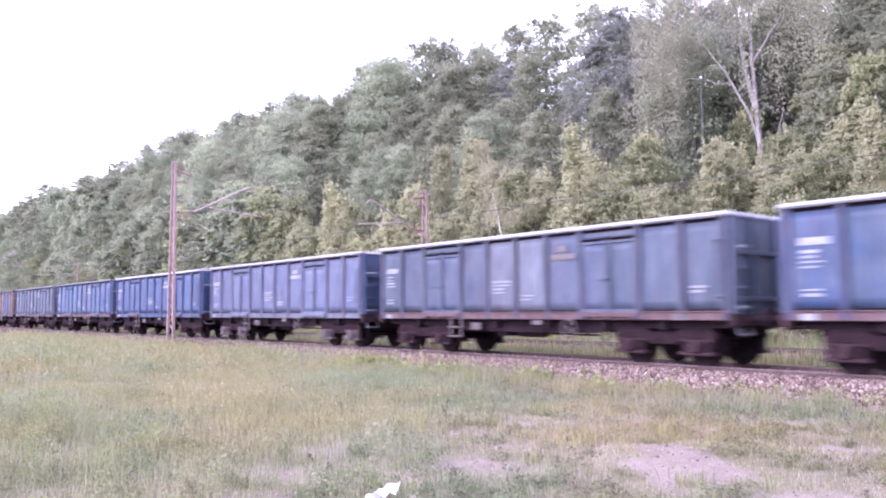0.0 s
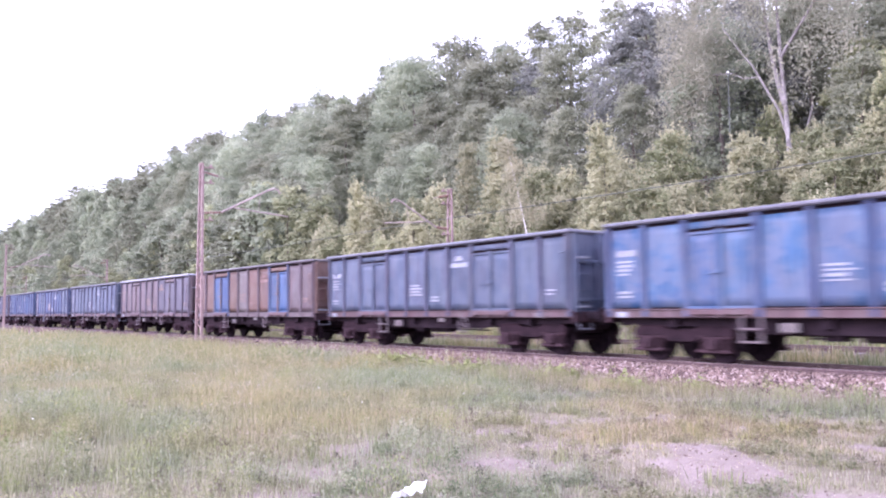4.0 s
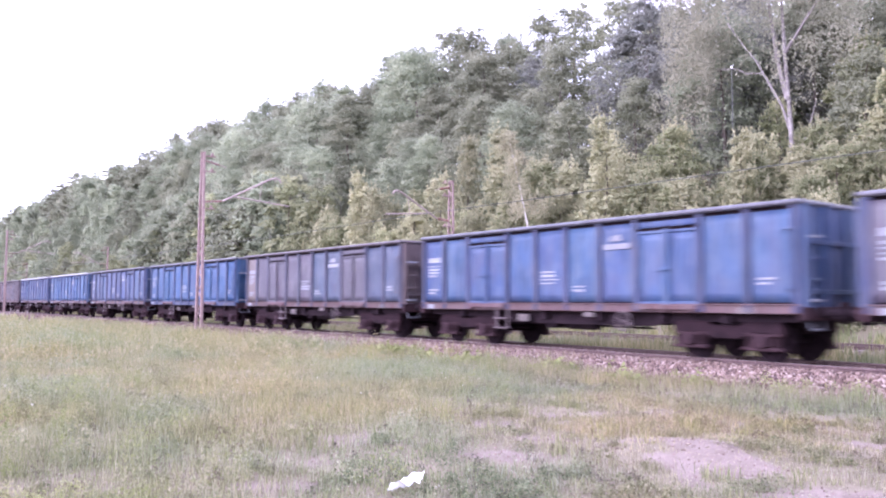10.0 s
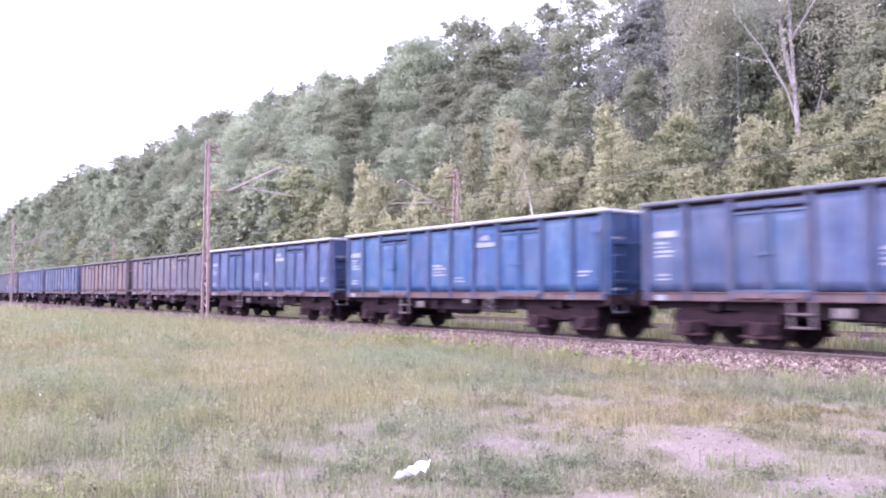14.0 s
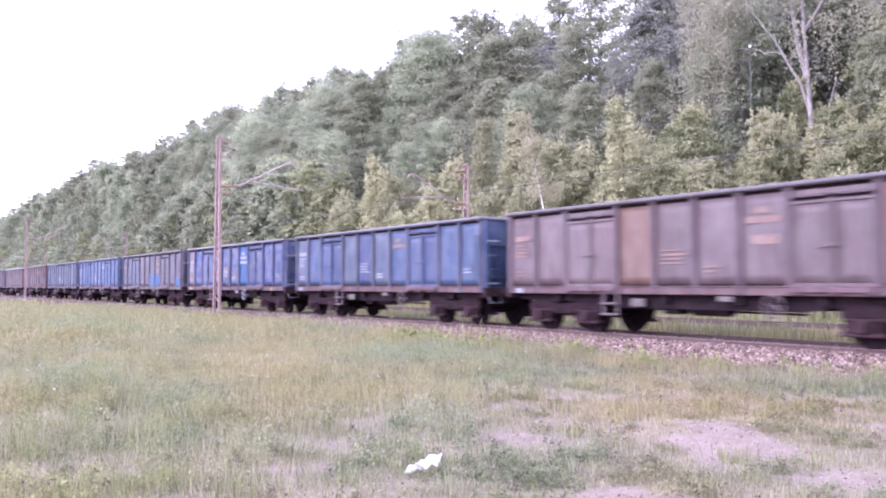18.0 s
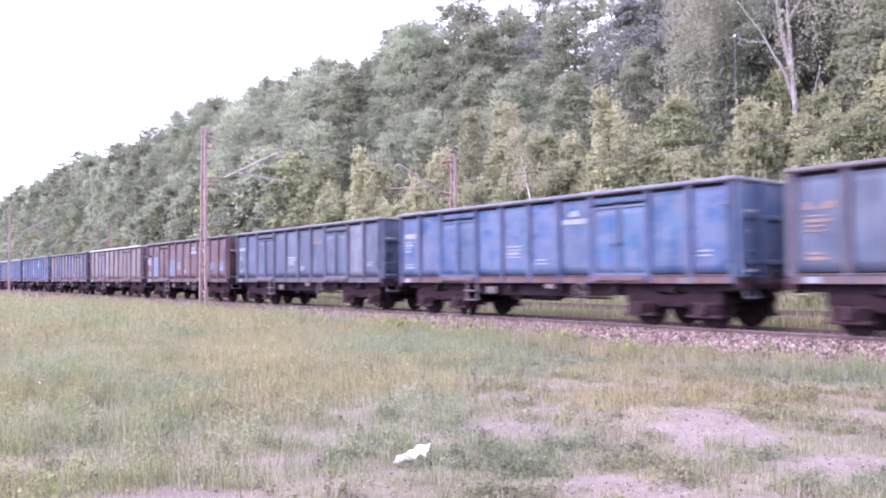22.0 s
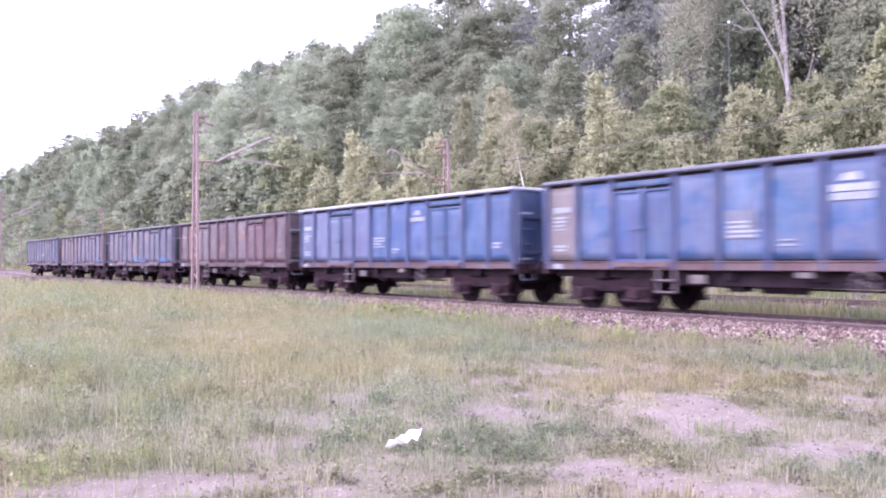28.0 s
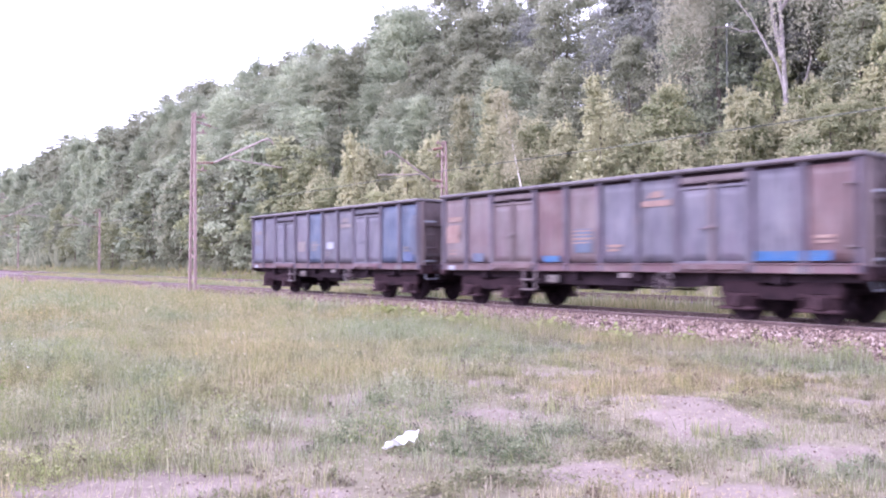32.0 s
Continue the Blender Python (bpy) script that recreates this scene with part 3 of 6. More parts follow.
    box(bm, -HALF + 0.05, HALF - 0.05, -6.34, 6.34, 1.12, 1.20)
    keep("floor_plate", bm, M_GRIME_SHADE)
    bm = bmesh.new()      # centre sill and cross bearers
    box(bm, -0.28, 0.28, -6.3, 6.3, 0.70, 1.11, 0.02)
    keep("centre_sill", bm, M_GRIME_SHADE)
    bm = bmesh.new()
    box(bm, -1.28, 1.28, -0.09, 0.09, 0.80, 1.115, 0.01)
    keep("cross_bearer", bm, M_GRIME_SHADE)
    bm = bmesh.new()      # long beam behind the sill, deeper between the bogies
    prof = [(-6.3, 1.01), (-6.3, 0.86), (-3.4, 0.82), (-2.4, 0.68), (2.4, 0.68), (3.4, 0.82), (6.3, 0.86), (6.3, 1.01)]
    a = [bm.verts.new((-1.10, y, z)) for y, z in prof]
    b = [bm.verts.new((-1.02, y, z)) for y, z in prof]
    bm.faces.new(a)
    bm.faces.new(b[::-1])
    for k in range(8):
        bm.faces.new((a[k], a[(k + 1) % 8], b[(k + 1) % 8], b[k]))
    bmesh.ops.recalc_face_normals(bm, faces=bm.faces)
    keep("longitudinal_beam", bm, M_GRIME_SHADE)
    bm = bmesh.new()      # brake reservoir and rigging under the middle
    rod(bm, (-0.75, -0.5, 0.72), (-0.75, 0.5, 0.72), 0.19, None, 14)
    rod(bm, (-0.6, -2.2, 0.62), (-0.6, 2.2, 0.66), 0.025)
    box(bm, -0.95, -0.5, 0.85, 1.25, 0.55, 0.95, 0.02)
    keep("brake_gear", bm, M_GRIME_SHADE)
    bm = bmesh.new()      # buffer: sleeve, stem and domed head
    rod(bm, (0, 0, 0), (0, -0.32, 0), 0.12, 0.10, 14)
    rod(bm, (0, -0.30, 0), (0, -0.56, 0), 0.075, None, 12)
    rod(bm, (0, -0.56, 0), (0, -0.60, 0), 0.225, 0.215, 18)
    rod(bm, (0, -0.60, 0), (0, -0.618, 0), 0.215, 0.12, 18)
    keep("buffer", bm, M_GRIME_SHADE)
    bm = bmesh.new()      # hook and screw coupling
    box(bm, -0.05, 0.05, -0.42, 0.0, -0.06, 0.06, 0.02)
    rod(bm, (-0.06, -0.30, 0.0), (-0.06, -0.62, -0.16), 0.022)
    rod(bm, (0.06, -0.30, 0.0), (0.06, -0.62, -0.16), 0.022)
    rod(bm, (-0.12, -0.62, -0.16), (0.12, -0.62, -0.16), 0.03)
    keep("coupling", bm, M_GRIME_SHADE)
    bm = bmesh.new()      # ladder on the end: two stringers and flat rungs
    for x in (-1.34, -0.92):
        box(bm, x - 0.015, x + 0.015, -6.575, -6.55, 1.15, 2.95)
    keep("end_ladder", bm, base)
    bm = bmesh.new()
    box(bm, -1.35, -0.91, -6.60, -6.565, -0.028, 0.028, 0.008)
    keep("rung", bm, base)
    bm = bmesh.new()      # stiffener across the end wall
    box(bm, -1.26, 1.26, -6.475, -6.40, -0.05, 0.05, 0.012)
    keep("end_stiffener", bm, base)
    bm = bmesh.new()      # notice board and closed hatch on the end wall
    box(bm, 0.62, 1.12, -6.545, -6.52, 2.52, 2.86, 0.008)
    keep("end_board", bm, base)
    bm = bmesh.new()
    box(bm, 0.55, 1.20, -6.54, -6.47, 1.30, 1.95, 0.02)
    keep("end_hatch", bm, base)
    bm = bmesh.new()      # corner grab rail on the side wall
    for y in (-6.30, -6.12):
        box(bm, -HALF - 0.115, -HALF - 0.10, y - 0.015, y + 0.015, 1.55, 2.75)
    for z in (1.55, 2.75):
        box(bm, -HALF - 0.115, -HALF + 0.0, -6.32, -6.10, z - 0.02, z + 0.02)
    keep("grab_rail", bm, base)
    bm = bmesh.new()      # handle for the shunter under the headstock
    rod(bm, (-1.25, -6.55, 0.72), (-0.80, -6.55, 0.72), 0.025)
    for x in (-1.25, -0.80):
        rod(bm, (x, -6.55, 0.72), (x, -6.46, 0.95), 0.02)
    keep("shunter_handle", bm, base)
    bm = bmesh.new()      # footstep: two flat hangers and two treads
    for y in (-0.23, 0.23):
        box(bm, -HALF - 0.06, -HALF - 0.035, y - 0.035, y + 0.035, 0.50, 1.06, 0.006)
    for z in (0.52, 0.79):
        box(bm, -HALF - 0.15, -HALF + 0.04, -0.26, 0.26, z - 0.022, z + 0.022, 0.006)
    keep("footstep", bm, base)
    bm = bmesh.new()      # brake changeover plate and label holder below the sill
    box(bm, -HALF + 0.02, -HALF + 0.10, -0.20, 0.20, 0.72, 0.92, 0.02)
    rod(bm, (-HALF - 0.03, 0, 0.83), (-HALF + 0.06, 0, 0.83), 0.05, None, 10)
    keep("brake_plate", bm, base)
    bm = bmesh.new()
    box(bm, -HALF + 0.0, -HALF + 0.05, -0.17, 0.17, 0.88, 1.0, 0.01)
    keep("label_holder", bm, base)
    bm = bmesh.new()      # brake handwheel: ring and spokes
    ring = [(-HALF - 0.08, 0.23 * math.cos(math.pi * k / 8), 0.80 + 0.23 * math.sin(math.pi * k / 8)) for k in range(16)]
    tube(bm, ring, 0.022, 5, True)
    for k in range(4):
        a0 = math.pi * k / 2 + 0.4
        rod(bm, (-HALF - 0.08, 0, 0.80), (-HALF - 0.08, 0.23 * math.cos(a0), 0.80 + 0.23 * math.sin(a0)), 0.016, None, 5)
    rod(bm, (-HALF - 0.10, 0, 0.80), (-HALF + 0.20, 0, 0.80), 0.03)
    keep("handwheel", bm, base)
    bm = bmesh.new()      # bogie side frame: a welded box beam, dropped in the middle, over spring pots
    pts = [(-1.36, 0.60), (-1.36, 0.72), (-1.24, 0.85), (-0.48, 0.85), (-0.32, 0.76), (0.32, 0.76), (0.48, 0.85), (1.24, 0.85), (1.36, 0.72), (1.36, 0.60), (0.52, 0.60), (0.38, 0.47), (-0.38, 0.47), (-0.52, 0.60)]
    a = [bm.verts.new((-1.12, y, z)) for y, z in pts]
    b = [bm.verts.new((-0.94, y, z)) for y, z in pts]
    bm.faces.new(a)
    bm.faces.new(b[::-1])
    for k in range(14):
        bm.faces.new((a[k], a[(k + 1) % 14], b[(k + 1) % 14], b[k]))
    bmesh.ops.recalc_face_normals(bm, faces=bm.faces)
    bmesh.ops.bevel(bm, geom=list(bm.edges), offset=0.018, segments=1, affect="EDGES")
    keep("side_frame", bm, M_BOGIE)
    bm = bmesh.new()      # axle box: cast body with wings for the springs, and a round cover
    box(bm, -1.24, -0.92, -0.18, 0.18, 0.30, 0.60, 0.04)
    box(bm, -1.20, -0.94, -0.44, 0.44, 0.24, 0.31, 0.02)
    rod(bm, (-1.29, 0, 0.45), (-1.23, 0, 0.45), 0.14, 0.15, 14)
    rod(bm, (-1.31, 0, 0.45), (-1.28, 0, 0.45), 0.06, None, 8)
    keep("axle_box", bm, M_BOGIE)
    bm = bmesh.new()      # coil spring with its seat
    turns = [(0.31, 0.12), (0.335, 0.12)] + [(0.34 + 0.0175 * k, 0.112 if k % 2 else 0.082) for k in range(12)] + [(0.555, 0.125), (0.61, 0.125)]
    tube(bm, [(-1.07, 0, z) for z, _ in turns], [r for _, r in turns], 10)
    keep("spring", bm, M_BOGIE)
    bm = bmesh.new()
    box(bm, -0.96, 0.96, -0.22, 0.22, 0.48, 0.82, 0.03)
    for y in (-1.1, 1.1):
        box(bm, -0.96, 0.96, y - 0.05, y + 0.05, 0.58, 0.70, 0.02)
    keep("bolster", bm, M_GRIME_SHADE)
    bm = bmesh.new()      # wheelset, rolling about x
    rod(bm, (-1.05, 0, 0), (1.05, 0, 0), 0.08, None, 12)
    for s in (-1, 1):
        rod(bm, (s * 0.68, 0, 0), (s * 0.71, 0, 0), 0.49, None, 28)
        rod(bm, (s * 0.71, 0, 0), (s * 0.82, 0, 0), 0.462, 0.455, 28)
        rod(bm, (s * 0.82, 0, 0), (s * 0.86, 0, 0), 0.17, 0.13, 16)
        for k in range(4):
            a0 = math.pi * k / 2
            rod(bm, (s * 0.815, 0.27 * math.cos(a0), 0.27 * math.sin(a0)), (s * 0.826, 0.27 * math.cos(a0), 0.27 * math.sin(a0)), 0.05, None, 8)
    keep("wheelset", bm, M_WHEEL)
    bm = bmesh.new()      # plates for patches and stencilled marks, 1 x 1
    box(bm, -0.004, 0.0, -0.5, 0.5, -0.5, 0.5)
    keep("plate", bm, base)
    bm = bmesh.new()      # wing-shaped emblem
    box(bm, -0.005, -0.001, -0.36, 0.36, -0.14, -0.03)
    v = [bm.verts.new((-0.005, y, z)) for y, z in ((-0.16, 0.02), (0.22, 0.02), (0.12, 0.13), (-0.10, 0.15))]
    bm.faces.new(v[::-1])
    keep("emblem", bm, base)
    return lib


LIB = wagon_meshes()
TURNED = pose(0, 0, 0, 0, 0, 180)
WHEELS = []


def mark(parent, y, z, w, h, colour, name="stencil_mark", face=0.0):
    m = pose(-HALF - 0.002 - face, y, z) @ Matrix.Diagonal((1, w, h, 1))
    return shared(name, LIB["plate"], PAINT[colour], parent, m)


def text_block(parent, y, z, w, rows, colour, gen):
    """Stencilled lines that cannot be read, as bars."""
    for k in range(rows):
        ww = w * gen.uniform(0.6, 1.0)
        mark(parent, y + (w - ww) / 2, z - 0.10 * k, ww, gen.choice((0.035, 0.05, 0.065)), colour, face=0.032)


def build_wagon(spec):
    """An open bogie wagon; its origin lies on the track, midway; the trailing end is +y."""
    gen = random.Random(spec["seed"])
    body, rim = spec["body"], spec.get("rim", "rim_brown" if spec["body"] in ("brown", "red", "rust", "grey", "beige") else "rim_dark")
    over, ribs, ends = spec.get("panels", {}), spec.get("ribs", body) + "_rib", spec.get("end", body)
    top = tagged(new("open_wagon"), spec["label"], "wagon", "wagons of the goods train")
    B = PAINT[body]
    for near in (True, False):
        flip = pose(0, 0, 0) if near else TURNED
        for k in range(10):
            a, b = EDGES[k], EDGES[k + 1]
            mid, width = (a + b) / 2, a - b
            colour = PAINT[over.get(k, body)] if near else B
            if k in DOORS:
                for s in (-1, 1):
                    shared("door_leaf", LIB["door_leaf"], colour, top, flip @ pose(0, mid + s * 0.43, 0))
                shared("door_beam", LIB["door_beam"], B, top, flip @ pose(0, mid, 0))
                shared("door_latch", LIB["door_latch"], B, top, flip @ pose(0, mid, 0))
                shared("door_threshold", LIB["door_threshold"], PAINT[spec.get("threshold", "red")], top, flip @ pose(0, mid, 0))
            else:
                shared("side_panel", LIB["panel_" + gen.choice("abcd")], colour, top, flip @ pose(gen.uniform(-0.004, 0.004), mid, 0) @ Matrix.Diagonal((1, width, 1, 1)))
        for k, y in enumerate(EDGES):
            y = min(max(y, -6.32), 6.32)
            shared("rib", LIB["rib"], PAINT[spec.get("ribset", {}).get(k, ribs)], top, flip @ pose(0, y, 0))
        shared("side_sill", LIB["side_sill"], PAINT[spec.get("sill", "red")], top, flip)
        shared("side_rim", LIB["side_rim"], PAINT[rim], top, flip)
        shared("rim_seam", LIB["rim_seam"], M_GRIME_SHADE, top, flip, "dark strip painting the shade under the rim and over the doors")
        shared("sill_seam", LIB["sill_seam"], M_GRIME_SHADE, top, flip, "dark strip painting the shade in the gap over the sill")
        shared("end_rim", LIB["end_rim"], PAINT[rim], top, flip)
        shared("end_wall", LIB["end_wall"], PAINT[ends], top, flip)
        for x in (-1.33, -0.45, 0.45, 1.33):
            shared("end_post", LIB["end_post"], PAINT[ends], top, flip @ pose(x, 0, 0))
        shared("headstock", LIB["headstock"], M_BOGIE, top, flip)
        ladder = shared("end_ladder", LIB["end_ladder"], PAINT[ends], top, flip)
        for z in (1.30, 1.72, 2.14, 2.58):
            shared("rung", LIB["rung"], PAINT["white" if z in (1.30, 2.58) else ends], ladder, pose(0, 0, z), "white-painted rung" if z in (1.30, 2.58) else "")
        for z in (1.48, 2.48):
            shared("end_stiffener", LIB["end_stiffener"], PAINT[ends], top, flip @ pose(0, 0, z))
        shared("grab_rail", LIB["grab_rail"], PAINT[spec.get("rail", body)], top, flip)
        shared("shunter_handle", LIB["shunter_handle"], PAINT[spec.get("ladder", "rim_dark")], top, flip)
        shared("footstep", LIB["footstep"], PAINT[spec.get("tread", "brown")], top, flip @ pose(0, 2.5 if near else -2.5, 0))
        shared("brake_plate", LIB["brake_plate"], PAINT[spec.get("plate", "beige")], top, flip @ pose(0, 1.72 if near else -1.72, 0))
        shared("label_holder", LIB["label_holder"], PAINT[spec.get("plate", "beige")], top, flip @ pose(0, -0.75 if near else 0.75, 0))
        for s in (-1, 1):
            shared("buffer", LIB["buffer"], M_GRIME_SHADE, top, flip @ pose(s * 0.875, -6.40, 1.06) @ Matrix.Diagonal((1, 1.0, 1, 1)))
        shared("coupling", LIB["coupling"], M_GRIME_SHADE, top, flip @ pose(0, -6.48, 1.0))
    shared("handwheel", LIB["handwheel"], PAINT[spec.get("wheel", "brown")], top, pose(0, spec.get("handwheel", -1.0), 0))
    shared("floor_plate", LIB["floor_plate"], M_GRIME_SHADE, top)
    shared("centre_sill", LIB["centre_sill"], M_GRIME_SHADE, top)
    for y in (-4.6, -2.9, -1.0, 1.0, 2.9, 4.6):
        shared("cross_bearer", LIB["cross_bearer"], M_GRIME_SHADE, top, pose(0, y, 0))
    for flip in (pose(0, 0, 0), TURNED):
        shared("longitudinal_beam", LIB["longitudinal_beam"], M_GRIME_SHADE, top, flip)
    shared("brake_gear", LIB["brake_gear"], M_GRIME_SHADE, top)
    for yb in (-4.5, 4.5):
        bogie = new("bogie")
        bogie.parent, bogie.location = top, (0, yb, 0)
        for flip in (pose(0, 0, 0), TURNED):
            shared("side_frame", LIB["side_frame"], M_FRAME, bogie, flip)
            for y in (-0.9, 0.9):
                shared("axle_box", LIB["axle_box"], PAINT[spec["gear"]] if "gear" in spec else M_BOGIE, bogie, flip @ pose(0, y, 0))
            for y in (-1.20, -0.60, 0.60, 1.20):
                shared("spring", LIB["spring"], PAINT[spec["gear"]] if "gear" in spec else M_BOGIE, bogie, flip @ pose(0, y, 0))
        shared("bolster", LIB["bolster"], M_GRIME_SHADE, bogie)
        for y in (-0.9, 0.9):
            WHEELS.append(shared("wheelset", LIB["wheelset"], M_WHEEL, bogie, pose(0, y, 0.46)))
    ink = spec.get("ink", "white")
    shared("emblem", LIB["emblem"], PAINT[spec.get("logo", ink)], top, pose(-HALF - 0.032, -1.72, 2.72) @ Matrix.Diagonal((1, 1.15, 1.25, 1)))
    text_block(top, 0.55, 2.05, 0.75, 4, ink, gen)
    text_block(top, -0.5, 1.65, 0.5, 2, ink, gen)
    mark(top, 5.78, 2.56, 0.62, 0.15, ink, face=0.03)
    text_block(top, 5.80, 2.36, 0.55, 4, ink, gen)
    text_block(top, 5.80, 1.62, 0.50, 2, ink, gen)
    text_block(top, -5.7, 1.75, 0.45, 2, ink, gen)
    mark(top, 5.95, 1.10, 0.30, 0.13, spec.get("tag", "white"), face=0.032)
    mark(top, -5.2, 1.09, 0.36, 0.13, "yellow" if spec.get("tag") else "beige", face=0.032)
    if spec.get("board"):
        shared("end_board", LIB["end_board"], PAINT["beige"], top, None, "pale notice board")
        shared("end_hatch", LIB["end_hatch"], M_GRIME_SHADE, top, None, "dark grimy hatch cover")
    for y, z, w, h, colour in spec.get("patches", ()):
        mark(top, y, z, w, h, colour, "paint_patch", 0.030)
    return top


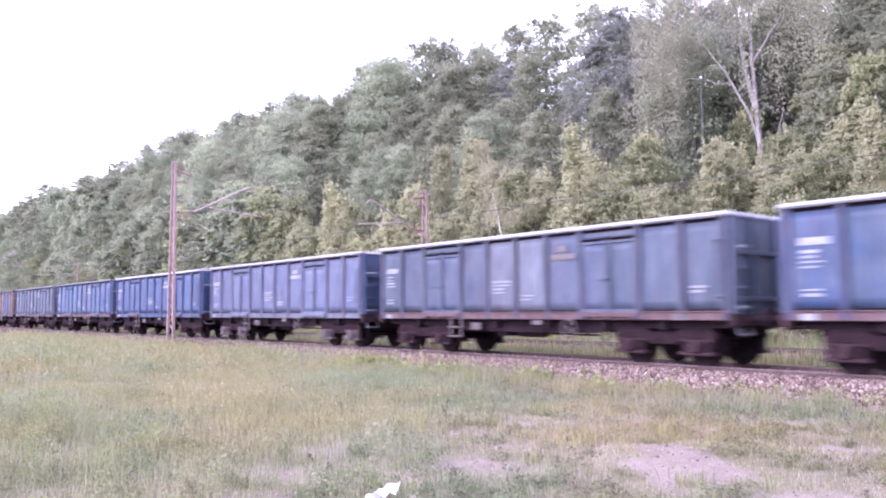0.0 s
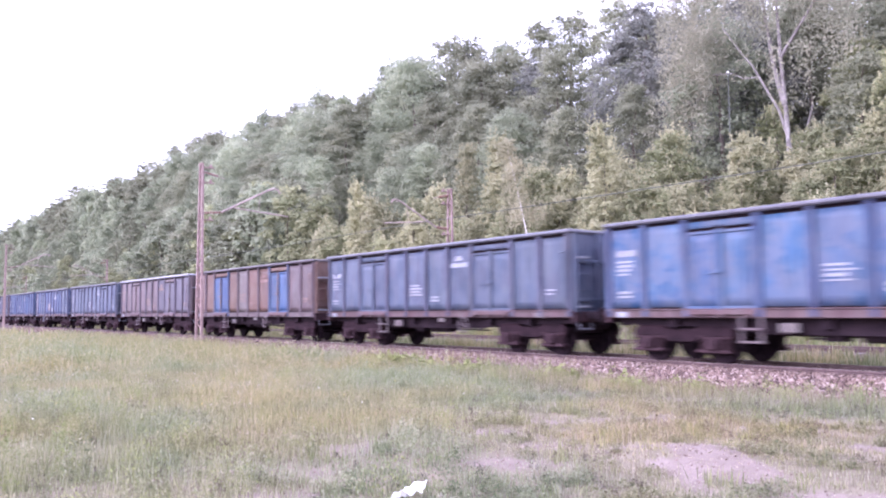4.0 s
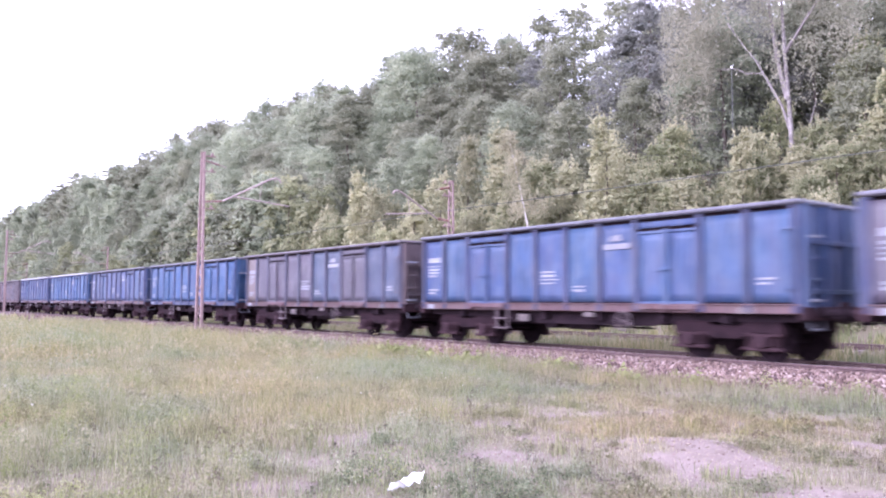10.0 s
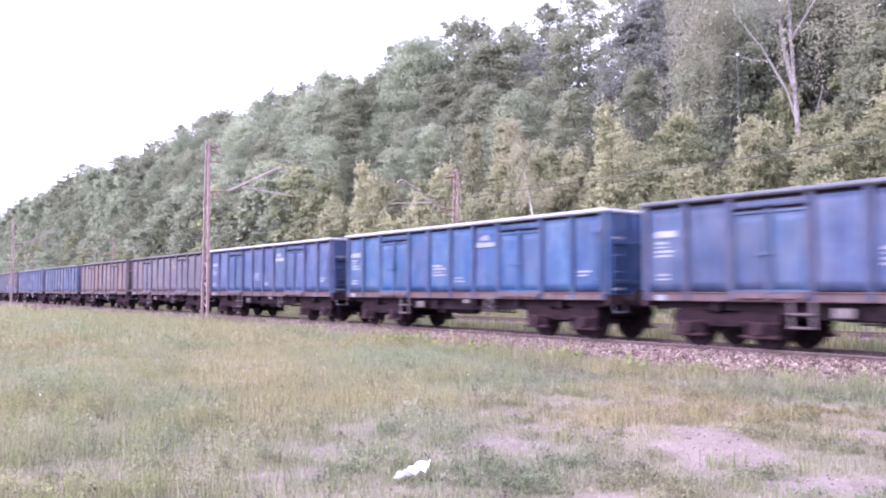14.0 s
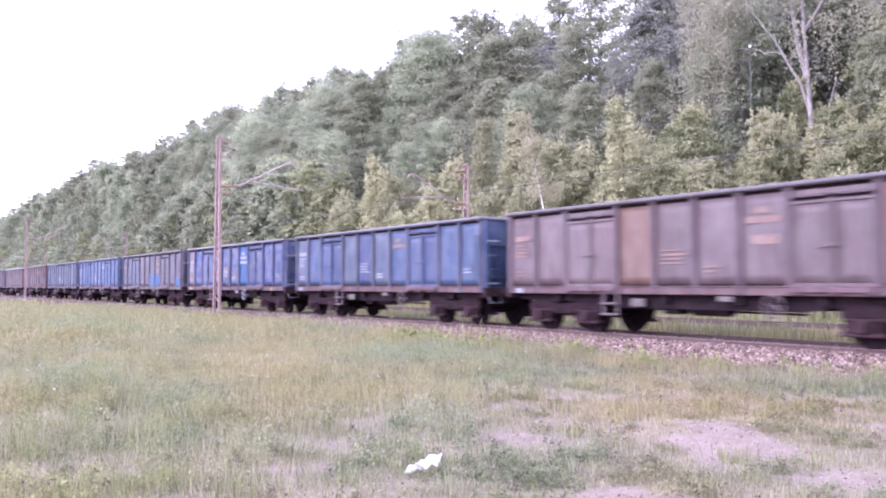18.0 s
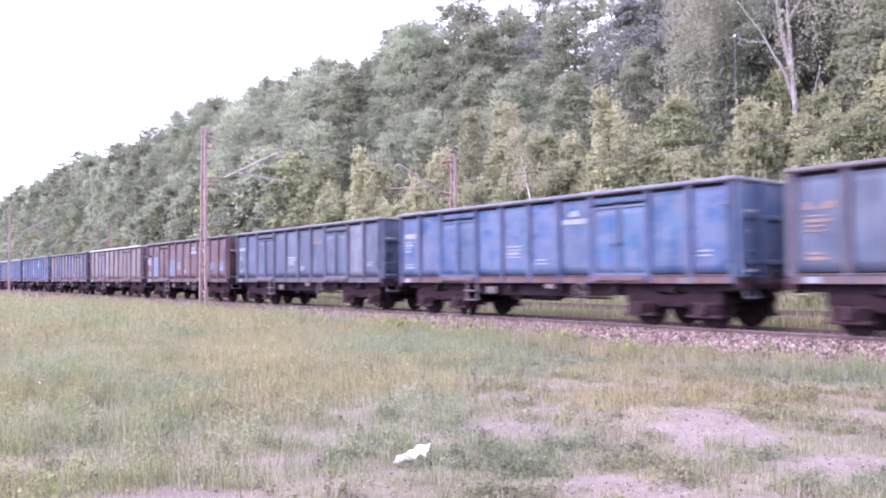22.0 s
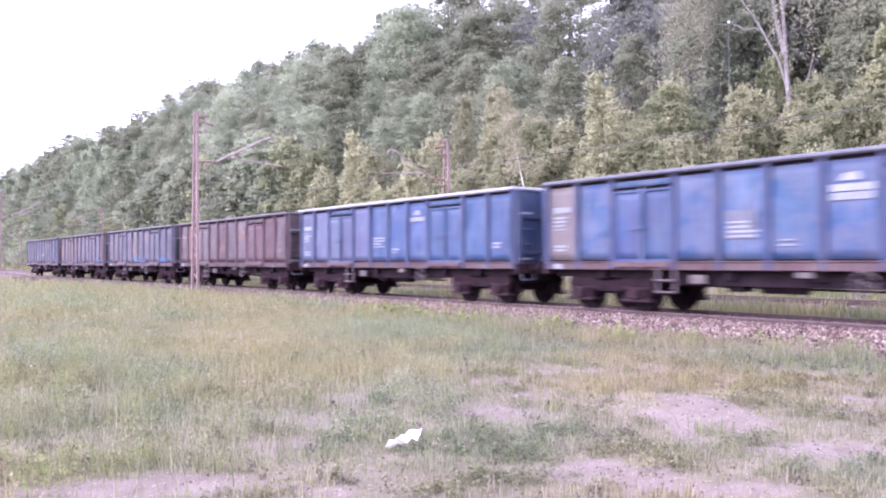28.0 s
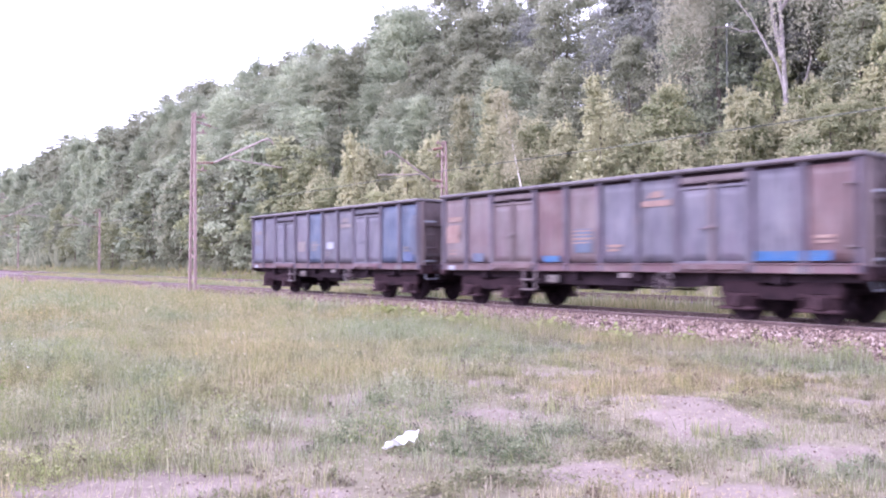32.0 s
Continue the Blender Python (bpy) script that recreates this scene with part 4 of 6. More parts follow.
PAN = [5.825, 4.675, 3.2, 1.725, 0.575, -0.575, -1.725, -3.2, -4.675, -5.825]    # middle of each panel
SPECS = [
    dict(body="blue", rim="rim_light", label="blue open bogie wagon with a pale rim and white stencils"),
    dict(body="slate", ribs="slate", rim="rim_light", panels={4: "pale", 5: "pale"}, end="slate", label="weathered slate-blue open wagon with a pale rim and rusty thresholds", logo="beige"),
    dict(body="peri", ribs="peri", rim="rim_light", sill="pale", gear="brown", threshold="pale", end="blue", label="faded pale grey-blue open wagon with a white rim"),
    dict(body="violet", rim="rim_light", sill="violet", label="violet-blue open wagon with a white rim and white stencils"),
    dict(body="chalky", ribset={6: "plum", 7: "dark"}, label="bright blue open wagon with chalky faded blotches", patches=[(-4.6, 2.1, 0.6, 0.9, "bright")]),
    dict(body="slate", label="grey-blue weathered open wagon with a dark rim"),
    dict(body="rust", ribs="brown", sill="brown", panels={2: "azure", 7: "azure", 8: "brown", 9: "brown", 5: "rust", 1: "rust", 4: "beige"}, ribset={3: "blue", 7: "blue", 8: "dark"}, ink="orange", label="orange-brown rusty open wagon with repainted blue doors"),
    dict(body="brown", ribs="grey", rim="rim_light", panels={6: "grey", 7: "grey", 8: "grey", 9: "grey"}, ink="orange", end="brown", label="mauve-brown open wagon with a pale rim and orange marks"),
    dict(body="slate", label="slate-blue open wagon with a dark rim and white stencils"),
    dict(body="blue", panels={0: "grey", 1: "violet", 2: "slate", 8: "slate", 9: "slate", 3: "violet", 5: "violet"}, patches=[(0.6, 1.85, 0.7, 0.55, "orange"), (-0.6, 1.6, 0.4, 0.3, "white"), (-1.72, 2.55, 0.8, 0.14, "white")], handwheel=2.6, wheel="pale", label="violet-blue open wagon with slate and grey panels and a beige patch"),
    dict(body="azure", ribs="blue", label="azure blue open wagon with pale stencils"),
    dict(body="grey", ribs="slate", panels={0: "beige", 5: "slate", 6: "slate", 8: "slate", 9: "slate"}, end="brown", label="grey-mauve open wagon fading to blue, with pale stencils"),
    dict(body="bright", sill="dark", label="bright blue open wagon with a grimy sill"),
    dict(body="blue", board=True, panels={4: "violet", 6: "violet"}, label="dark violet-blue open wagon with a handwheel"),
    dict(body="bright", rim="rim_light", label="fresh bright blue open wagon with a pale rim"),
    dict(body="violet", rim="rim_light", label="violet-blue open wagon with a white rim"),
    dict(body="grey", ribs="brown", panels={1: "brown"}, ink="orange", wheel="brown", label="grey-mauve open wagon with brown ribs"),
    dict(body="brown", ribs="brown", panels={3: "rust", 8: "rust"}, ink="orange", patches=[(-1.75, 2.2, 0.6, 0.2, "orange")], label="warm brown open wagon with an orange emblem"),
    dict(body="blue", ribs="slate", panels={0: "slate", 5: "slate", 3: "slate"}, label="slate-blue open wagon with a faint beige emblem", logo="beige"),
    dict(body="patchy", ribs="patchy", plate="white", wheel="white", tag="yellow", panels={6: "sky", 0: "beige"}, patches=[(0.55, 2.05, 0.55, 0.30, "beige"), (0.50, 1.72, 0.45, 0.16, "beige"), (-0.6, 1.75, 0.38, 0.30, "beige"), (-1.72, 2.38, 0.85, 0.12, "white")], label="patchy violet-blue open wagon with one new blue panel"),
    dict(body="grey", ribs="grey", ink="orange", panels={0: "slate", 1: "slate", 2: "slate"}, patches=[(-0.57, 1.60, 0.94, 0.70, "sky"), (-1.72, 1.60, 0.94, 0.70, "sky"), (-5.8, 1.52, 0.90, 0.52, "sky"), (-1.72, 2.2, 0.75, 0.35, "beige")], sill="brown", label="grey-mauve open wagon with fresh blue squares along its foot"),
    dict(body="chalky", ribs="azure", label="chalky blue open wagon with white stencils"),
    dict(body="slate", sill="grey", panels={8: "pale"}, logo="beige", label="slate-grey open wagon with a faint yellow emblem"),
    dict(body="red", ribs="red", sill="red", patches=[(4.675, 1.92, 0.90, 1.18, "powder"), (5.85, 2.50, 0.70, 0.26, "rust"), (5.85, 2.20, 0.72, 0.30, "pale"), (5.85, 1.42, 0.60, 0.16, "pale"), (1.725, 1.80, 0.88, 0.90, "powder"), (0.5, 1.95, 0.5, 0.40, "slate"), (-4.4, 1.85, 0.55, 0.40, "powder"), (-5.75, 1.80, 0.75, 0.50, "powder")], end="red", label="red-brown open wagon with pale blue touched-up patches"),
    dict(body="beige", ribs="brown", rim="rim_light", panels={7: "brown", 6: "brown", 2: "grey"}, ink="orange", end="brown", label="beige-brown open wagon with a pale rim"),
    dict(body="grey", ribs="brown", panels={2: "blue", 5: "violet", 9: "blue", 0: "beige"}, ink="orange", end="plum", label="grey-mauve open wagon with some blue panels"),
    dict(body="chalky", ribs="violet", panels={0: "beige", 8: "grey", 9: "grey", 2: "violet"}, patches=[(-4.7, 1.4, 1.0, 0.3, "sky"), (-5.8, 1.4, 1.0, 0.3, "sky"), (0.6, 2.0, 0.7, 0.6, "pale"), (-1.72, 2.45, 0.8, 0.14, "white")], end="blue", label="chalky blue open wagon with grey-beige end panels"),
    dict(body="azure", rim="rim_light", ribs="azure", panels={0: "peri", 1: "peri", 2: "peri", 3: "peri"}, end="blue", label="clean sky-blue open wagon with a pale rim"),
    dict(body="brown", ribs="red", panels={1: "rust", 4: "red", 7: "red", 8: "red"}, ink="orange", patches=[(-1.72, 2.5, 0.7, 0.5, "rust")], end="brown", wheel="beige", label="rust-brown open wagon with orange touched-up marks"),
    dict(body="grey", ribs="slate", panels={4: "beige", 1: "brown"}, ink="orange", patches=[(1.75, 2.3, 0.5, 0.35, "red"), (-0.6, 2.35, 0.45, 0.5, "brown"), (0.6, 1.95, 0.6, 0.35, "orange"), (4.7, 1.9, 0.4, 0.6, "brown"), (0.0, 1.42, 1.2, 0.28, "sky"), (-1.2, 1.40, 0.9, 0.3, "blue"), (-4.9, 1.4, 1.4, 0.22, "sky")], end="grey", label="grey-mauve open wagon with blue strokes along its foot"),
    dict(body="brown", ribs="grey", panels={3: "red", 5: "grey", 6: "grey", 7: "grey", 8: "grey", 9: "red"}, ink="orange", patches=[(5.9, 2.1, 0.6, 0.5, "orange"), (1.7, 1.35, 0.6, 0.16, "sky"), (0.55, 1.8, 0.6, 0.6, "slate"), (-5.0, 1.38, 1.6, 0.2, "sky"), (4.7, 1.4, 0.5, 0.25, "slate")], end="brown", label="mauve-brown open wagon with blue and orange paint patches"),
    dict(body="grey", ribs="grey", panels={4: "slate", 8: "slate", 9: "slate", 0: "pale"}, ink="beige", patches=[(1.7, 1.9, 0.6, 0.4, "beige"), (-5.8, 1.45, 0.5, 0.3, "blue"), (-0.6, 1.9, 0.5, 0.25, "white")], end="brown", label="grey-blue open wagon, the last of the train"),
]
WAGONS = []
for k, spec in enumerate(SPECS):
    spec["seed"] = 40 + k
    spec["handwheel"] = spec.get("handwheel", -1.95)
    WAGONS.append(build_wagon(spec))


# ---- overhead line ----
def build_mast(x, y, turn, height, label):
    """Mast of two channels laced together, with a bracket arm; the arm reaches along +x before the turn."""
    mast = tagged(new("catenary_mast"), label, "mast", "masts of the overhead line")
    mast.matrix_basis = pose(x, y, float(land(x, y)), 0, 0, turn)
    foot = 0.12
    bm = bmesh.new()
    box(bm, -0.42, 0.42, -0.52, 0.52, -0.3, foot, 0.03)
    part("foundation", bm, M_CONCRETE, mast, "grey concrete block")
    for s in (-1, 1):
        bm = bmesh.new()
        w0, w1 = 0.36, 0.15
        low = [bm.verts.new((px, s * w0 + py, foot)) for px, py in ((-0.06, -0.045), (0.06, -0.045), (0.06, 0.045), (-0.06, 0.045))]
        high = [bm.verts.new((px, s * w1 + py, height)) for px, py in ((-0.05, -0.04), (0.05, -0.04), (0.05, 0.04), (-0.05, 0.04))]
        for k in range(4):
            bm.faces.new((low[k], low[(k + 1) % 4], high[(k + 1) % 4], high[k]))
        bm.faces.new(high)
        bm.faces.new(low[::-1])
        part("channel", bm, M_MAST, mast)
    n = 18
    for k in range(n):
        z0, z1 = foot + (height - foot) * k / n, foot + (height - foot) * (k + 1) / n
        w = 0.36 - 0.21 * k / n
        bm = bmesh.new()
        s = 1 if k % 2 else -1
        rod(bm, (0.045, -s * w, z0 + 0.05), (0.045, s * w, z1), 0.028, None, 5)
        part("lacing_bar", bm, M_MAST, mast)
    bm = bmesh.new()
    box(bm, -0.07, 0.07, -0.19, 0.19, height, height + 0.05)
    part("cap", bm, M_MAST, mast)
    arm = part("bracket_arm", _arm(height), M_ARM, mast, "pale steel bracket tube")
    for a, b in (((0.12, 0, height - 2.30), (1.0, 0, height - 2.22)), ((0.12, 0, height - 0.35), (0.85, 0, height - 0.50))):
        bm = bmesh.new()
        va, vb = Vector(a), Vector(b)
        rod(bm, a, b, 0.03, None, 6)
        for k in range(6):
            rod(bm, va.lerp(vb, 0.15 + 0.14 * k), va.lerp(vb, 0.19 + 0.14 * k), 0.085, 0.06, 10)
        part("insulator", bm, M_PORCELAIN, arm, "brown ribbed insulator")
    for z in (height - 0.12, height - 0.85, height - 2.62):
        bm = bmesh.new()
        box(bm, -0.10, 0.62, -0.05, 0.05, z - 0.03, z + 0.03, 0.008)
        box(bm, 0.40, 0.50, -0.06, 0.06, z + 0.03, z + 0.16, 0.02)
        part("clamp", bm, M_MAST, mast)
    return mast


def _arm(height):
    bm = bmesh.new()
    tube(bm, [(1.0, 0, height - 2.22), (2.3, 0, height - 1.535), (3.45, 0, height - 0.93), (3.72, 0, height - 0.84), (3.95, 0, height - 0.90), (4.05, 0, height - 1.06)], 0.048, 8)
    rod(bm, (1.6, 0, height - 1.95), (4.5, 0, height - 2.2), 0.034, None, 6)
    rod(bm, (3.0, 0, height - 1.20), (2.9, 0, height - 2.05), 0.016, None, 5)
    rod(bm, (0.85, 0, height - 0.50), (1.15, 0, height - 0.58), 0.02, None, 6)
    rod(bm, (3.6, 0, height - 0.85), (3.75, 0, height - 1.05), 0.02, None, 6)
    return bm


MASTS = [37.1, 91.0, 146.0, 201.0]
for y in MASTS:
    build_mast(13.7, y, 0, 8.55, "rusty lattice railway mast with a bracket arm")
    build_mast(28.3, y - 0.3 if y < 50 else y + 19.0, 180, 8.55, "rusty railway mast beside the far track")


def wire(name, x, spans, z, sag, r, label):
    bm = bmesh.new()
    pts = [(x, y0 + (y1 - y0) * k / 12, z - sag * 4 * (k / 12) * (1 - k / 12)) for y0, y1 in spans for k in range(12)]
    tube(bm, pts, r, 5)
    ob = new(name, made(name, bm, M_WIRE))
    tagged(ob, label, "wire")


SPANS = [(-18.0, 36.8), (36.8, 90.7), (90.7, 145.7), (145.7, 200.7)]
wire("contact_wire", TRACK2, SPANS, 6.05, 0.10, 0.014, "thin overhead contact wire above the far track")


# ---- trees ----
def leaves(centres, normals, size, gen, lean=0.6):
    """Small leaf sprays, three-cornered, round the given places."""
    n = len(centres)
    nrm = normals + lean * gen.normal(size=(n, 3))
    nrm /= np.linalg.norm(nrm, axis=1, keepdims=True) + 1e-9
    side = np.cross(nrm, gen.normal(size=(n, 3)))
    side /= np.linalg.norm(side, axis=1, keepdims=True) + 1e-9
    up = np.cross(nrm, side)
    s = size * gen.uniform(0.6, 1.3, (n, 1))
    v = np.stack([centres - up * s + side * s * 0.35, centres + up * s + nrm * s * 0.2, centres - side * s * 0.75 - up * s * 0.2], 1)
    return v.reshape(-1, 3)


def crown(name, seed, h0, h1, radius, lobes, pads, per, leaf, material, taper=0.7, lobe=0.32, shoot=0.0, hang=0.0):
    """A crown of boughs, each with pads of leaves on its outer and upper side, uneven in outline, with gaps between."""
    gen = np.random.default_rng(seed)
    allv, tips, extra = [], [], []
    for k in range(lobes):
        f = (k + gen.uniform(0, 1)) / lobes
        wide = radius * math.sin(math.pi * min(1, 0.12 + 0.88 * f) ** taper) ** 0.8
        ang = 2.4 * k + gen.uniform(-0.5, 0.5)
        lr = lobe * radius * gen.uniform(0.65, 1.25)
        rr = max(0.0, wide - 0.6 * lr) * gen.uniform(0.45, 1.05)
        c = np.array([rr * math.cos(ang), rr * math.sin(ang), h0 + (h1 - h0 - 0.5 * lr) * f])
        tips.append(c)
        d = gen.normal(size=(pads, 3))
        d /= np.linalg.norm(d, axis=1, keepdims=True)
        d += np.array([0.55 * math.cos(ang), 0.55 * math.sin(ang), 0.30])
        d /= np.linalg.norm(d, axis=1, keepdims=True)
        pc = c + d * lr * gen.uniform(0.70, 1.12, (pads, 1)) * np.array([1.05, 1.05, 1.05])
        pr = lr * 0.42 * gen.uniform(0.50, 1.4, (pads, 1, 1))
        u = gen.normal(size=(pads, per, 3))
        u /= np.linalg.norm(u, axis=2, keepdims=True)
        u[..., 2] = np.where(u[..., 2] < -0.35, -0.4 * u[..., 2], u[..., 2])
        p = pc[:, None] + u * pr * (0.55 + 0.52 * gen.uniform(0, 1, (pads, per, 1)) ** 0.8) * np.array([1.15, 1.15, 0.82])
        if hang:
            p[..., 2] -= hang * gen.uniform(0, 1, (pads, per)) ** 2
        nrm = 0.6 * u + 0.4 * d[:, None] + np.array([0, 0, 0.35])
        allv.append(leaves(p.reshape(-1, 3), nrm.reshape(-1, 3), leaf, gen, 0.55))
        if shoot:
            up = np.nonzero(d[:, 2] > 0.1)[0]
            m = 11
            t = gen.uniform(0, 1, (len(up), m, 1))
            tall = shoot * gen.uniform(0.5, 1.2, (len(up), 1, 1))
            q = pc[up][:, None] + np.concatenate([0.10 * tall * (1.15 - t) * gen.normal(size=(len(up), m, 2)) + 0.25 * tall * t * d[up][:, None, :2], tall * t + 0.4 * pr[up]], 2)
            extra.append(leaves(q.reshape(-1, 3), gen.normal(size=(len(up) * m, 3)), 0.9 * leaf, gen, 0.3))
    n = int(lobes * pads * per * 0.10)
    f = gen.uniform(0, 1, n)
    wide = radius * np.sin(np.pi * np.minimum(1, 0.12 + 0.88 * f) ** taper) ** 0.8
    ang, rr = gen.uniform(0, 2 * np.pi, n), wide * gen.uniform(0.2, 1.12, n)
    loose = np.stack([rr * np.cos(ang), rr * np.sin(ang), h0 + (h1 - h0) * f], -1)
    allv.append(leaves(loose, np.stack([np.cos(ang), np.sin(ang), np.full(n, 0.6)], -1), leaf, gen))
    split = sum(len(a) for a in allv) // 3
    v = np.concatenate(allv + extra)
    data = quick_mesh(name, v, np.arange(len(v)).reshape(-1, 3), material)
    if shoot:
        data.materials.append(M_TIP)
        data.polygons.foreach_set("material_index", (np.arange(len(v) // 3) >= split).astype(np.int32))
    return data, tips


def trunk(name, seed, tips, h, r, material, split=0.35, limbs=9):
    gen = random.Random(seed)
    bm = bmesh.new()
    prev, steps = Vector((0, 0, -0.6)), 7
    axis_pts = [prev]
    for k in range(steps):
        z = h * 0.92 * (k + 1) / steps
        nxt = Vector((gen.uniform(-0.25, 0.25) * z * 0.1, gen.uniform(-0.25, 0.25) * z * 0.1, z))
        rod(bm, prev, nxt, r * (1 - 0.85 * k / steps), r * (1 - 0.85 * (k + 1) / steps), 6)
        axis_pts.append(nxt)
        prev = nxt
    for tip in sorted(tips, key=lambda c: gen.random())[:limbs]:
        tip = Vector(tip)
        z = max(h * split * 0.6, tip.z - 0.35 * math.hypot(tip.x, tip.y) - 0.6)
        start = axis_pts[min(steps, int(z / (h * 0.92) * steps) + 1)].copy()
        start.z = min(start.z, z)
        bend = start.lerp(tip, 0.5) + Vector((0, 0, -0.08 * (tip - start).length))
        rod(bm, start, bend, r * 0.30, r * 0.20, 4)
        rod(bm, bend, tip, r * 0.20, r * 0.06, 4)
    return made(name, bm, material)


def tree_kind(seed, h, radius, lobes, pads, per, leaf, material, low=0.14, taper=0.75, lobe=0.32, shoot=0.0, hang=0.0, r=None):
    cm, tips = crown("crown", seed, h * low, h * 0.98, radius, lobes, pads, per, leaf, material, taper, lobe, shoot, hang)
    return cm, trunk("trunk", seed, tips, h, r or h * 0.014, M_BARK), h


OAKS = [tree_kind(11 + k, 17.0, 4.7, 26, 17, 40, 0.150, (M_DEEP, M_OAK, M_HAZED_LEAF, M_DEEP, M_OAK)[k], 0.12, (0.78, 0.70, 0.82, 0.75, 0.66)[k], (0.37, 0.34, 0.39, 0.35, 0.37)[k]) for k in range(5)]
MIDS = [tree_kind(31 + k, 11.0, 3.2, 24, 13, 40, 0.105, (M_YOUNG, M_OAK, M_YOUNG)[k], 0.05, (0.70, 0.62, 0.66)[k], 0.31, (0.55, 0.0, 0.5)[k]) for k in range(3)]
BUSH = [tree_kind(51 + k, 6.9, 2.3, 22, 12, 38, 0.088, (M_YOUNG, M_PALE, M_YOUNG, M_PALE)[k], 0.02, (0.78, 0.60, 0.72, 0.66)[k], (0.34, 0.28, 0.32, 0.30)[k], 0.62) for k in range(4)]
CREST = [tree_kind(61 + k, 17.0, 4.5, 26, 14, 36, 0.150, (M_OAK, M_HAZED_LEAF, M_OAK)[k], 0.14, (0.80, 0.70, 0.86)[k], 0.33) for k in range(3)]
FAR_OAKS = [tree_kind(81 + k, 17.0, 4.6, 18, 10, 30, 0.26, (M_HAZED_LEAF, M_OAK, M_HAZED_LEAF)[k], 0.12, 0.75, 0.32, 0.0, (1.6, 0.0, 0.8)[k]) for k in range(3)]
FAR_MIDS = [tree_kind(91 + k, 11.0, 3.2, 18, 10, 22, 0.20, (M_YOUNG, M_HAZED_LEAF, M_OAK)[k], 0.03, 0.70, 0.32) for k in range(3)]
PILLAR = [tree_kind(71 + k, 9.5, 1.5, 30, 8, 26, 0.09, M_PALE, 0.05, 0.42, 0.34, 0.6, 0.0, 0.06) for k in range(2)]


def plant(kind, x, y, scale, name, label, group, turn=None, wide=1.0):
    cm, tm, h = kind
    ob = tagged(new(name), label, "tree", group)
    ob.matrix_basis = pose(x, y, float(land(x, y)) - 0.1, 0, 0, random.uniform(0, 360) if turn is None else turn) @ Matrix.Diagonal((scale * wide, scale * wide, scale, 1))
    for nm, data in (("trunk", tm), ("crown", cm)):
        child = new(nm, data)
        child.parent = ob
    return ob


def forest():
    gen = random.Random(8)
    rows = [
        (32.6, 3.0, 0.98, BUSH + PILLAR[:1], "bush", "bushy light-green young tree at the foot of the slope"),
        (35.6, 3.6, 1.10, BUSH + PILLAR, "young_tree", "light-green young birch on the slope"),
        (39.0, 4.2, 0.84, [MIDS[0], MIDS[2], BUSH[1]], "young_tree", "green young deciduous tree on the slope"),
        (44.0, 5.6, 0.66, OAKS[1:3] + [OAKS[4]], "deciduous_tree", "green deciduous tree on the wooded slope"),
        (50.5, 6.4, 0.80, OAKS, "oak_tree", "dark green oak on the wooded slope"),
        (57.5, 6.8, 0.92, OAKS[:3] + CREST, "oak_tree", "dark green oak high on the wooded slope"),
        (65.0, 6.0, 1.02, CREST, "oak_tree", "tall dark green oak on the crest against the sky"),
        (71.0, 5.0, 0.92, MIDS[1:2], "deciduous_tree", "green deciduous tree behind the crest of the slope"),
    ]
    for x0, gap, size, kinds, name, label in rows:
        y = 0.30 * x0
        while y < 700:
            far = y / x0
            step = gap * (1.0 if far < 2.6 else 1.5 if far < 4 else 2.2 if far < 6.5 else 4.5)
            if x0 < 56:
                s = size * gen.uniform(0.80, 1.18) * (1.0 if far < 1.1 or x0 < 48 else 1.12 if far < 2.6 else 1.1 if far < 4 else 1.22 if far < 6.5 else 1.25)
            else:
                s = size * gen.uniform(0.90, 1.10) * (0.91 if far < 1.05 else 1.06 if far < 1.3 else 1.16 if far < 2.6 else 1.17 if far < 4 else 1.30)
            if 42 < x0 < 48 and 19 < y < 28:
                plant(OAKS[1], x0 + 4.0, y, 0.75, name, label, "trees of the wooded slope", gen.uniform(0, 360))
                y += step
                continue
            if 36 < x0 < 42 and 16.0 < y < 39:
                s *= 0.55
            if x0 < 37 and 13 < y < 28:
                s = min(s, 0.78)
            if 36 < x0 < 42 and 1.0 < far:
                s *= 0.66
            if 34 < x0 < 37 and 1.15 < far < 3.2:
                s = min(s, 1.08)
            if 34 < x0 < 37 and 29 < y < 35:
                s = min(s, 0.76)
            # farther up the line, more trees have haze painted into their leaves
            if x0 > 42 and far > 1.25:
                kinds = [OAKS[1], OAKS[2], OAKS[2], OAKS[4]] if x0 < 60 else CREST
            side = gen.uniform(-1.6, 1.6)
            if x0 < 34 and 30 < y < 38:
                side, s = abs(side) + 0.5, s * 0.85
            if far >= 3.2 and x0 < 37:
                s *= 0.7
            plant(gen.choice(kinds if far < (1.9 if x0 < 42 else 3.2) else FAR_MIDS if x0 < 42 else FAR_OAKS), x0 + side, y + gen.uniform(-0.3, 0.3) * step, s, name, label, "trees of the wooded slope", gen.uniform(0, 360), gen.uniform(0.92, 1.3) if far < 6.5 else 1.7)
            y += step * gen.uniform(0.8, 1.2)


forest()


